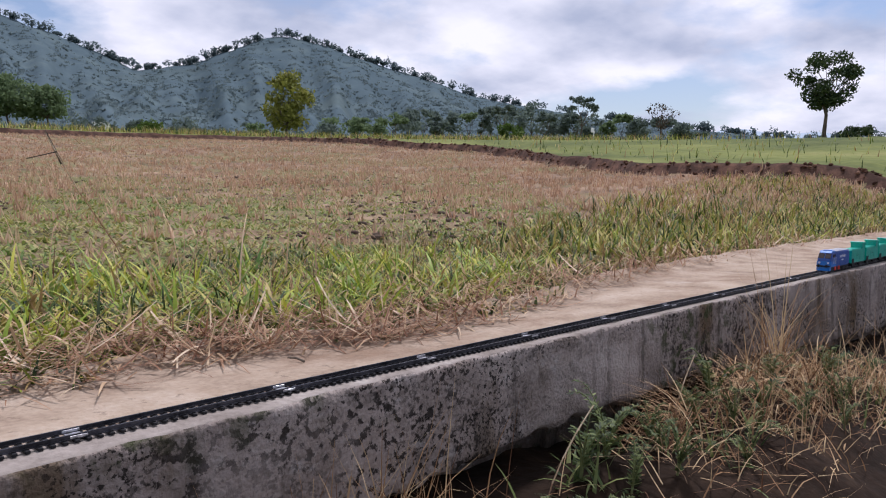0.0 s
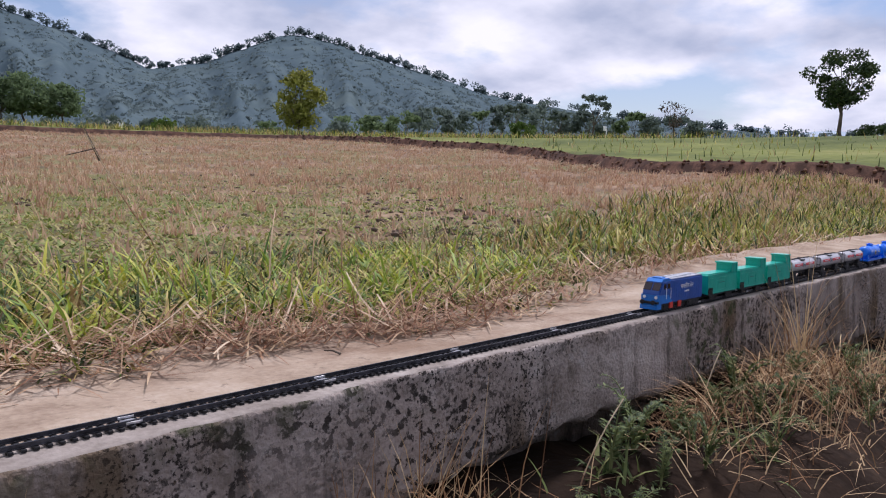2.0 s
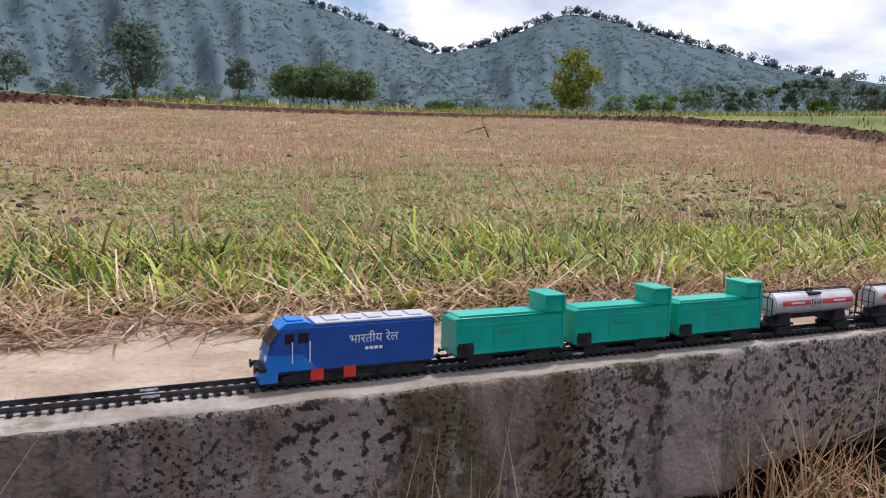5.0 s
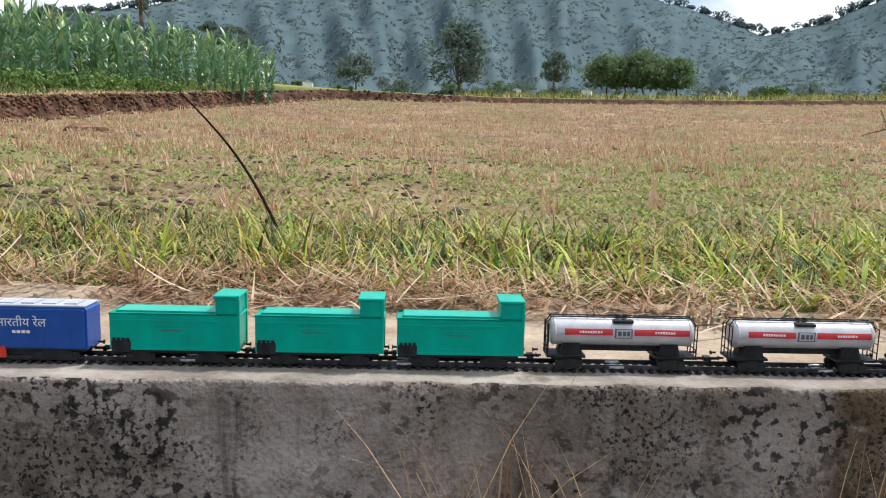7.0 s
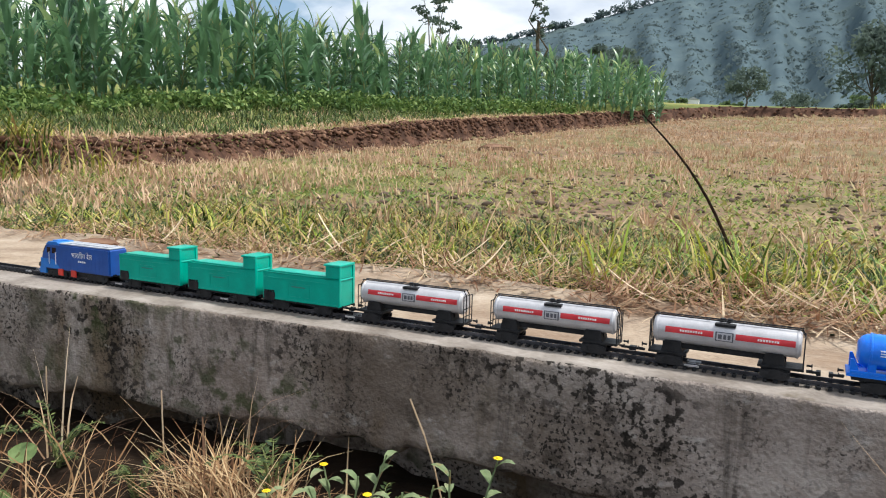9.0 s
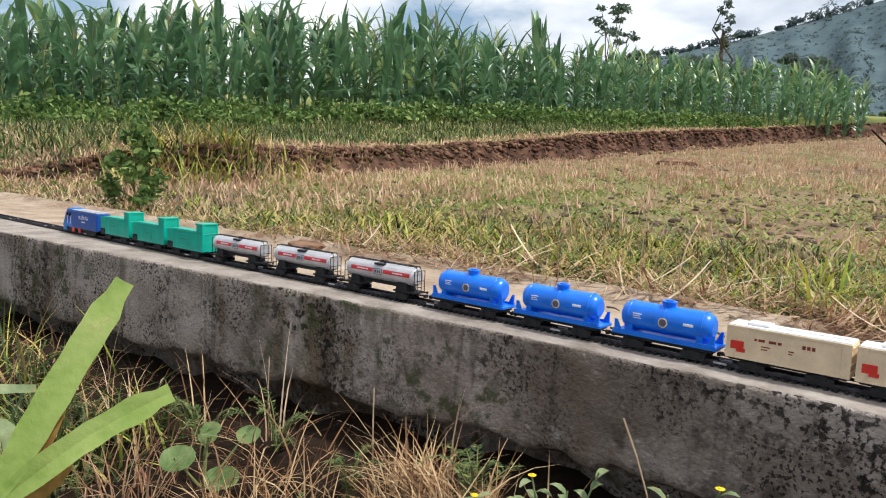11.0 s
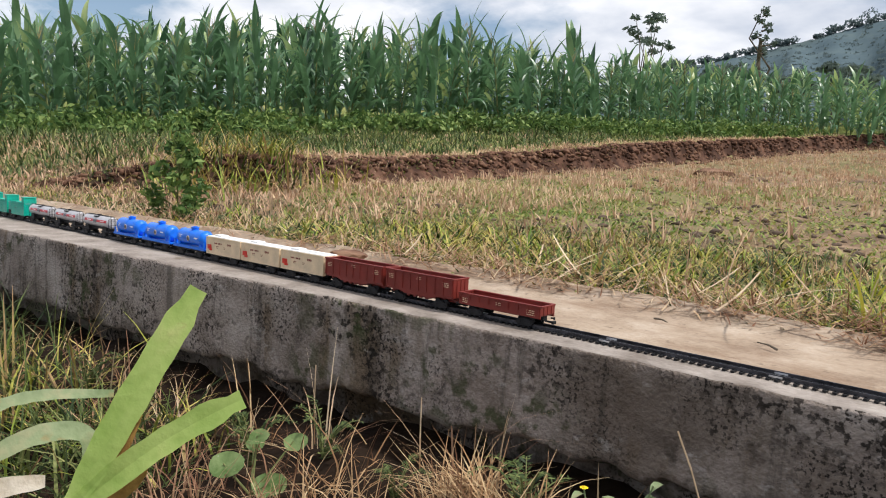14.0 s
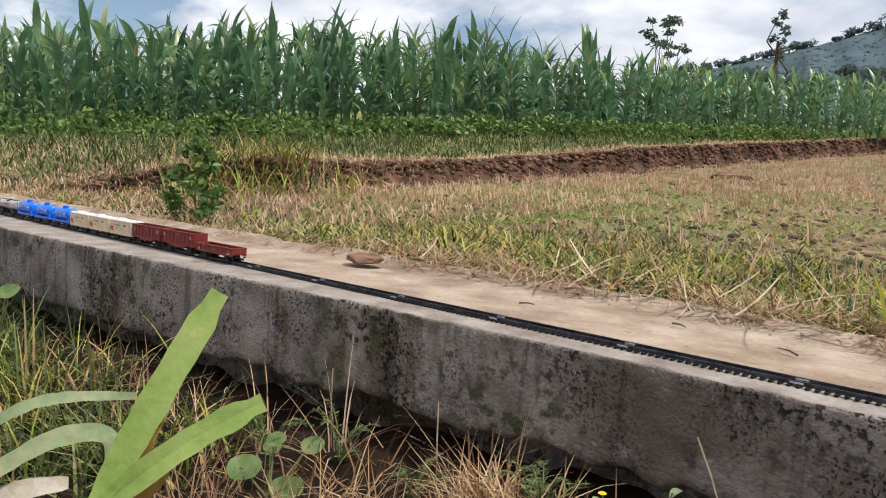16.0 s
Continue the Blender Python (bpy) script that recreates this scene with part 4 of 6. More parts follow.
RIDGE = [(-60, 3.2), (10, 3.3), (20, 3.5), (26.6, 4.27), (31.8, 4.92), (37, 5.77), (41.7, 6.6), (46, 8.0), (51, 9.4), (53.5, 10.2), (55.5, 10.6), (57, 10.5), (59.5, 9.6), (62.6, 8.3), (66.3, 7.7),
         (68, 8.5), (71, 9.6), (73.5, 10.3), (80, 12.2), (88, 13.0), (95, 12.3), (101.6, 10.7), (106, 9.5), (110.6, 8.4), (113, 7.9), (118, 6.8), (125, 5.6), (140, 4.6), (180, 3.8), (240, 3.3)]


def hill_height(az, u):
    top = np.interp(az, [a for a, _ in RIDGE], [e for _, e in RIDGE])
    low = 3.1
    spur = 0.12 * np.sin(az * 0.9 + 3 * u) + 0.08 * np.sin(az * 2.3 - 5 * u)
    el = low + (top - low) * np.clip(u, 0, 1) ** (1.0 + spur * 2) + 0.10 * np.sin(az * 3.1 + 9 * u) * u * (1 - u) * 4
    return np.where(u > 1, top - (u - 1) * 6, el)


def make_hills():
    az, u = np.meshgrid(np.arange(-60, 240, 0.35), np.linspace(0, 1.25, 46))
    r = 190 + 290 * u
    el = hill_height(az, u)
    X = EYE[0] + r * np.cos(np.radians(az)); Y = EYE[1] + r * np.sin(np.radians(az))
    Z = EYE[2] + r * np.tan(np.radians(el)) + 0.7 * rumple(X, Y, 0.13) * (u > 0.02) + 0.3 * rumple(X, Y, 0.37) * (u > 0.02)
    n = az.shape[1]
    i, j = np.meshgrid(np.arange(n - 1), np.arange(az.shape[0] - 1))
    a = (j * n + i).ravel()
    ob = mesh_ob("hills", np.stack([X, Y, Z], -1).reshape(-1, 3), np.stack([a, a + n, a + n + 1, a + 1], -1), M["hill"], "structure", "wooded hills behind the fields, haze blue in their colour", "hills")
    smooth(ob.data)
    az, u = np.meshgrid(np.arange(-70, 75, 0.5), np.linspace(0, 1, 8))
    r = 1500 + 500 * u
    el = 3.0 + u * (0.75 + 0.35 * np.sin(az * 0.35) + 0.18 * np.sin(az * 1.1 + 1))
    X = EYE[0] + r * np.cos(np.radians(az)); Y = EYE[1] + r * np.sin(np.radians(az)); Z = EYE[2] + r * np.tan(np.radians(el))
    n = az.shape[1]
    i, j = np.meshgrid(np.arange(n - 1), np.arange(az.shape[0] - 1))
    a = (j * n + i).ravel()
    ob = mesh_ob("hills_far", np.stack([X, Y, Z], -1).reshape(-1, 3), np.stack([a, a + n, a + n + 1, a + 1], -1), M["hill_far"], "structure", "distant hills, pale haze blue put into their colour", "hills")
    smooth(ob.data)


make_hills()


def leaf_cloud(centres, radii, per, size, squash=0.8):
    """Small leaf-clump quads scattered through the outer part of balls; returns verts and faces."""
    V = []
    for c, R in zip(centres, radii):
        d = rng.normal(size=(per, 3)); d /= np.linalg.norm(d, axis=1)[:, None]
        p = np.asarray(c) + d * (R * rng.uniform(0.45, 1.08, (per, 1))) * (1, 1, squash)
        a = rng.normal(size=(per, 3)); a /= np.linalg.norm(a, axis=1)[:, None]
        b = np.cross(a, rng.normal(size=(per, 3))); b /= np.linalg.norm(b, axis=1)[:, None]
        s = (size * rng.uniform(0.5, 1.3, (per, 1)))
        V.append(np.stack([p - a * s, p - b * s * 0.5, p + a * s, p + b * s * 0.5], 1))
    V = np.concatenate(V).reshape(-1, 3)
    return V, np.arange(len(V)).reshape(-1, 4)


def lumps(centres, radii, squash=0.8, jag=0.22):
    """Rounded uneven clumps, one per place; returns verts and triangles."""
    ico = bmesh.new(); bmesh.ops.create_icosphere(ico, subdivisions=2, radius=1.0)
    co = np.array([tuple(v.co) for v in ico.verts]); fa = np.array([[v.index for v in f.verts] for f in ico.faces]); ico.free()
    V, F = [], []
    for k, (c, R) in enumerate(zip(centres, radii)):
        ph = rng.uniform(0, 6.28, 3)
        w = 1 + jag * (np.sin(3.1 * co[:, 0] + ph[0]) * np.sin(2.7 * co[:, 1] + ph[1]) + 0.6 * np.sin(5.3 * co[:, 2] + 3.9 * co[:, 0] + ph[2])) + 0.06 * rng.normal(size=len(co))
        V.append(co * w[:, None] * (R, R, R * squash) + np.asarray(c)); F.append(fa + k * len(co))
    return np.concatenate(V), np.concatenate(F)


def make_hill_trees():
    C, R = [], []
    for k in range(9000):
        az, u = rng.uniform(12, 142), rng.uniform(0.0, 1.0) ** 0.8
        p = polar(az, float(hill_height(np.array(az), np.array(u))), 190 + 290 * u)
        s = rng.uniform(0.8, 2.6)
        C.append(p + (0, 0, s * 0.1 - 0.4)); R.append(s)
    V, F = leaf_cloud(C, R, 18, 0.7, 0.35)
    mesh_ob("hill_wood", V, F, M["hill_leaf"], "stuff", "woods covering the hills, haze mixed into their colour", "trees")
    C, R = [], []
    for k in range(620):
        az = rng.uniform(14, 130)
        p = polar(az, float(hill_height(np.array(az), np.array(1.0))), 480)
        s = rng.uniform(1.0, 3.2) * (1.4 if rng.random() < 0.15 else 1)
        C.append(p + (0, 0, s * rng.uniform(0.2, 1.3))); R.append(s)
    V, F = leaf_cloud(C, R, 60, 0.8, 0.8)
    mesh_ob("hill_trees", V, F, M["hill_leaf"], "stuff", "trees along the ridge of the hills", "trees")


make_hill_trees()


def limb(bm, p, q, r0, r1, bends=4, wob=0.08):
    p, q = Vector(p), Vector(q)
    last, L = p, (q - p).length
    for k in range(1, bends + 1):
        f = k / bends
        nxt = p.lerp(q, f) + Vector((rng.normal(), rng.normal(), 0)) * wob * L * (0 if k == bends else 1) * 0.5
        rod(bm, last, nxt, r0 + (r1 - r0) * (k - 1) / bends, 7, r0 + (r1 - r0) * f, False)
        last = nxt


def make_tree(name, az, el0, el1, half, r, mat, label, category="tree", shape="round", bare=0.25, balls=16, per=55, leaf=0.30, group=""):
    base = polar(az, el0, r)
    base[2] = float(land(base[0], base[1])) - 0.05
    H = EYE[2] + r * math.tan(radians(el1)) - base[2]
    W = r * math.tan(radians(half))
    root = tagged(new(name), label, category, group)
    root.location = base
    bm = bmesh.new()
    fork = Vector((rng.normal() * W * 0.06, rng.normal() * W * 0.06, H * max(bare, 0.12) * 1.2))
    limb(bm, (0, 0, 0), fork, H * 0.022 + 0.02, H * 0.015)
    C, R = [], []
    for k in range(balls):
        a, f = rng.uniform(0, 2 * math.pi), rng.random()
        if shape == "round":
            z = H * (bare + (1 - bare) * (0.12 + 0.76 * f)); w = W * math.sqrt(max(0.05, 1 - (2 * f - 0.85) ** 2)) * 0.78
            s = W * rng.uniform(0.26, 0.42)
        elif shape == "umbrella":
            z = H * (0.66 + 0.27 * f); w = W * (1.0 - 0.35 * f); s = W * rng.uniform(0.18, 0.32)
        elif shape == "vase":
            z = H * (bare + (1 - bare) * (0.08 + 0.84 * f)); w = W * (0.30 + 0.68 * min(1, f * 1.5)) * (1 if f < 0.8 else 0.75); s = W * rng.uniform(0.20, 0.34)
        elif shape == "tiers":
            f = (k + 0.5) / balls
            z = H * (bare + (1 - bare) * f); w = W * (1.0 - 0.75 * f); s = W * rng.uniform(0.18, 0.28)
        else:
            z = H * (0.10 + 0.65 * f); w = W * 0.8; s = min(W, H) * rng.uniform(0.28, 0.45)
        rr = w * math.sqrt(rng.uniform(0.15, 1.0))
        c = (rr * math.cos(a), rr * math.sin(a), z)
        C.append(c); R.append(s)
        if k % 2 == 0 or shape == "tiers":
            limb(bm, fork if shape != "tiers" else (0, 0, z * 0.98), c, H * 0.008, H * 0.002, 3, 0.12)
    if shape == "tiers":
        limb(bm, (0, 0, 0), (0, 0, H), H * 0.014, H * 0.003)
    part("trunk", bm, M["bark"], root)
    V, F = leaf_cloud(C, R, per, leaf, 0.75 if shape != "umbrella" else 0.45)
    cr = mesh_ob("crown", V, F, mat)
    cr.parent = root
    return root


def make_trees():
    make_tree("tree", 17.6, 3.0, 9.3, 2.15, 70, M["leaf_dark"], "tall dark tree with an open vase-shaped crown", shape="vase", bare=0.30, balls=40, per=130, leaf=0.15)
    make_tree("tree", 55.8, 3.5, 8.3, 2.2, 85, M["leaf_yellow"], "yellow-green round tree at the field's end", shape="round", bare=0.10, balls=30, per=80, leaf=0.28)
    make_tree("bush", 15.7, 2.6, 4.3, 1.1, 50, M["leaf_dark"], "dark round bush on the grassland", "bush", "bush", balls=12, per=60, leaf=0.13)
    make_tree("bush", 65.3, 3.3, 4.5, 1.2, 75, M["leaf_mid"], "bright green bush at the field's end", "bush", "bush", balls=12, per=60, leaf=0.18)
    make_tree("bush", 39.0, 3.0, 4.7, 1.1, 55, M["leaf_mid"], "bright green bush on the grassland", "bush", "bush", balls=12, per=60, leaf=0.15)
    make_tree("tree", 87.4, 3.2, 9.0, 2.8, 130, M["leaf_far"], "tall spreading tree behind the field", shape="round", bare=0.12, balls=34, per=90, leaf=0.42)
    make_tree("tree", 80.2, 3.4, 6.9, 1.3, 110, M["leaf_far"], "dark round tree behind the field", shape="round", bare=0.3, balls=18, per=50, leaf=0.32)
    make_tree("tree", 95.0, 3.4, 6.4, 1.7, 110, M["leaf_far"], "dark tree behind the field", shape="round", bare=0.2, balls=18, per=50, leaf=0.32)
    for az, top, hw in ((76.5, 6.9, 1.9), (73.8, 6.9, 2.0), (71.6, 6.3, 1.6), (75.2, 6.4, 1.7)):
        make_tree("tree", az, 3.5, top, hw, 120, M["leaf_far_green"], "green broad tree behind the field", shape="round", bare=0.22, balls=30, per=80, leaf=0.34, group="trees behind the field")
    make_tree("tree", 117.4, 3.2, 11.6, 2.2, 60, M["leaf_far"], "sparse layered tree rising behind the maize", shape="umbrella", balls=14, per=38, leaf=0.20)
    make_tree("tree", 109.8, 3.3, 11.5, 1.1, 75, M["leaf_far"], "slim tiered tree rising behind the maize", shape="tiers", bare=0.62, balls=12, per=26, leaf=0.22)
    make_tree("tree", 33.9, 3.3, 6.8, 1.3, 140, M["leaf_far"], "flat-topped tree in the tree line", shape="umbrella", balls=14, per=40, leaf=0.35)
    make_tree("tree", 28.2, 3.3, 6.1, 1.1, 140, M["bark"], "grey nearly bare tree", shape="vase", bare=0.25, balls=26, per=16, leaf=0.22)
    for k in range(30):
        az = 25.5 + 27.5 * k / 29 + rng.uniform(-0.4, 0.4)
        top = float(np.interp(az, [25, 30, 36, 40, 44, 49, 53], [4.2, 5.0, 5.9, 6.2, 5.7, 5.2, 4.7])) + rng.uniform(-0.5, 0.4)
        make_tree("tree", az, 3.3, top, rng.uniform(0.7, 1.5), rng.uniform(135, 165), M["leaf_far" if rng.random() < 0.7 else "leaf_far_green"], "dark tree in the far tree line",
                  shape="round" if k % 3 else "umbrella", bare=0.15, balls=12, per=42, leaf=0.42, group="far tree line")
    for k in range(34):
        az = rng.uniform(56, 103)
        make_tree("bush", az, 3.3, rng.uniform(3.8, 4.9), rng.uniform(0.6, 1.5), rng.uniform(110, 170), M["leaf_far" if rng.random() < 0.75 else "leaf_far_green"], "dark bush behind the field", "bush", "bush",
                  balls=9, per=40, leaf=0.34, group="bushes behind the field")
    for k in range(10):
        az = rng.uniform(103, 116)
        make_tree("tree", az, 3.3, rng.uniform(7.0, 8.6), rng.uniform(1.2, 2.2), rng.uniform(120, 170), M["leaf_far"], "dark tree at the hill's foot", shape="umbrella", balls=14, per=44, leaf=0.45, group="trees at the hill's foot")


make_trees()


def make_houses():
    for az, r, w, h in ((68.4, 150, 2.6, 1.0), (77.9, 130, 1.6, 0.7), (83.0, 130, 1.3, 0.6), (98.5, 130, 1.6, 0.6)):
        b = polar(az, 3.4, r)
        b[2] = float(land(b[0], b[1])) + 0.6
        root = tagged(new("house"), "small white house with pale roof at the hill's foot", "house", "far houses")
        root.location, root.rotation_euler = b, (0, 0, radians(az + 80))
        bm = bmesh.new(); box(bm, -w / 2, w / 2, -w / 3, w / 3, -0.8, h)
        part("wall", bm, M["white"], root)
        bm = bmesh.new(); prism(bm, [(-w * 0.56, h), (w * 0.56, h), (0, h + w * 0.25)], -w * 0.38, w * 0.38)
        part("roof", bm, M["grey"], root, "pale sheet roof")
    b = polar(33.0, 3.0, 70)
    b[2] = float(land(b[0], b[1]))
    root = tagged(new("signpost"), "small white board on a post in the grassland", "sign")
    root.location = b
    bm = bmesh.new(); rod(bm, (0, 0, 0), (0.15, 0, 0.9), 0.05, 8)
    part("post", bm, M["white"], root)
    bm = bmesh.new(); box(bm, -0.35, 0.1, -0.04, 0.04, 0.75, 1.15, 0.02)
    part("board", bm, M["white"], root)


make_houses()


# ---- maize ----
CORN = [(168, 11.6, 1.48), (162, 11.6, 1.56), (148, 11.6, 1.60), (140, 12.0, 1.64), (132, 12.6, 1.62), (122, 14.3, 1.55), (115, 16.0, 1.40), (108, 17.8, 1.30), (103.5, 18.6, 1.15), (101.3, 18.8, 0.9)]


def corn_leaf(bm, z, az, length, width, lean, droop, segs=6):
    p = Vector((0, 0, z))
    side = Vector((-math.sin(az), math.cos(az), 0))
    tilt, last = lean, None
    for k in range(segs + 1):
        f = k / segs
        w = width * (0.45 + 0.55 * math.sin(math.pi * min(1, 0.25 + 0.75 * f))) * (1 - f ** 3) + 0.002
        fold = Vector((0, 0, -w * 0.25))
        row = [bm.verts.new(p - side * w * 0.5 - fold), bm.verts.new(p), bm.verts.new(p + side * w * 0.5 - fold)]
        if last:
            for a in (0, 1):
                bm.faces.new((last[a], last[a + 1], row[a + 1], row[a]))
        last = row
        way = Vector((math.cos(az) * math.sin(tilt), math.sin(az) * math.sin(tilt), math.cos(tilt)))
        p = p + way * length / segs
        tilt += droop / segs


def make_maize_plant(seed):
    """A plant one metre high, with stalk, leaves and tassel as parts."""
    r = random.Random(seed)
    root = tagged(new("maize_plant"), "tall green maize plant with drooping leaves", "maize", "maize plants along the field")
    bm = bmesh.new()
    rod(bm, (0, 0, -0.05), (r.uniform(-0.02, 0.02), r.uniform(-0.02, 0.02), 0.88), 0.013, 7, 0.005)
    part("stalk", bm, M["stalk"], root)
    a0 = r.uniform(0, 6.28)
    n = 13
    for k in range(n):
        bm = bmesh.new()
        f = k / (n - 1)
        corn_leaf(bm, 0.06 + 0.78 * f, a0 + math.pi * k + r.uniform(-0.5, 0.5), r.uniform(0.30, 0.52) * (1.05 - 0.3 * abs(f - 0.45)), r.uniform(0.06, 0.105), r.uniform(0.2, 0.75) * (1.15 - 0.7 * f), r.uniform(0.5, 2.7) * (1.1 - 0.5 * f))
        part("leaf", bm, M["corn"], root)
    bm = bmesh.new()
    for k in range(6):
        a = r.uniform(0, 6.28)
        rod(bm, (0, 0, 0.86), (0.07 * math.cos(a) * (k > 0), 0.07 * math.sin(a) * (k > 0), 1.0 + r.uniform(-0.04, 0.03)), 0.003, 5, 0.0015)
    part("tassel", bm, M["tassel"], root)
    return root


def make_maize():
    kinds = [make_maize_plant(s) for s in range(6)]
    seed = random.Random(11)
    azs = [a for a, _, _ in CORN][::-1]
    rs, hs = [v for _, v, _ in CORN][::-1], [v for _, _, v in CORN][::-1]
    used = set()
    far_v, far_f, k0 = [], [], 0
    base = []
    for m in kinds:
        vv, ff, o = [], [], 0
        for c in m.children:
            co = np.array([tuple(v.co) for v in c.data.vertices]); vv.append(co)
            for p in c.data.polygons:
                if len(p.vertices) == 4:
                    ff.append(np.array(p.vertices) + o)
            o += len(co)
        base.append((np.concatenate(vv), np.array(ff)))
    for row in range(9):
        az = 101.3
        while az < 168:
            r0, h = float(np.interp(az, azs, rs)), float(np.interp(az, azs, hs))
            r = r0 + row * 0.55 + seed.uniform(-0.15, 0.15)
            p = polar(az + seed.uniform(-0.2, 0.2), 3, r)
            hh = h * seed.uniform(0.66, 1.06) * (1.18 if seed.random() < 0.12 else 1) * (0.86 if row == 0 else 1)
            z = float(land(p[0], p[1]))
            turn, k = seed.uniform(0, 360), seed.randrange(6)
            m = Matrix.Translation((p[0], p[1], z)) @ pose(0, 0, 0, seed.uniform(-8, 8), seed.uniform(-8, 8), turn)
            wide = hh * 0.62 + 0.36
            if row < 2:
                t = kinds[k] if k not in used else copy_thing(kinds[k], m)
                used.add(k)
                t.matrix_basis = m @ Matrix.Diagonal((wide, wide, hh, 1))
            else:
                v, f = base[k]
                mm = np.array(m @ Matrix.Diagonal((wide, wide, hh, 1)))
                far_v.append(v @ mm[:3, :3].T + mm[:3, 3]); far_f.append(f + k0); k0 += len(v)
            az += math.degrees((0.30 if row < 2 else 0.38) / r) * seed.uniform(0.7, 1.3)
    mesh_ob("maize_field", np.concatenate(far_v), np.concatenate(far_f), M["corn"], "stuff", "dense green maize field behind the first rows", "maize")


make_maize()


# ---- grass ----
M["tuft"] = material("lush grass blade", [(0.1, (0.50, 0.47, 0.06)), (0.45, (0.30, 0.39, 0.045)), (0.9, (0.09, 0.18, 0.03))], 0.55, 2.2, 4, 0, 10, island=0.8, thin=0.25, spec=0.3)
M["field_weed"] = material("low field weed", [(0.1, (0.42, 0.32, 0.15)), (0.3, (0.36, 0.34, 0.10)), (0.6, (0.22, 0.28, 0.06)), (0.9, (0.10, 0.165, 0.035))], 0.6, 0.8, 5, 0, 10, island=0.8, thin=0.3, spec=0.3)
M["pale_straw"] = material("bleached stalk", [(0.2, (0.36, 0.24, 0.15)), (0.8, (0.62, 0.50, 0.35))], 0.7, 6, 4, 0, 40, island=0.7)


def scatter(n, x0, x1, y0, y1):
    return rng.uniform(x0, x1, n), rng.uniform(y0, y1, n)


def lush(x, y):
    return 0.5 + 0.5 * np.clip(rumple(x, y, 1.1) + 0.6 * rumple(x + 3, y, 3.7), -1, 1)


def verge_blades(n, width, bunch):
    """Places for blades in bunches along the verge, denser where the camera passes, with the bunch's number."""
    c = n // bunch
    x = np.concatenate([rng.normal(-0.6, 1.4, c * 3 // 5), rng.uniform(-7, 7, c - c * 3 // 5)])
    y = path_edge(x) + 0.035 + rng.beta(1.1, 1.7, c) * width
    keep = rng.random(c) < 0.30 + 0.70 * lush(x, y)
    x, y = x[keep], y[keep]
    who = np.repeat(np.arange(len(x)), bunch)
    return x, y, who


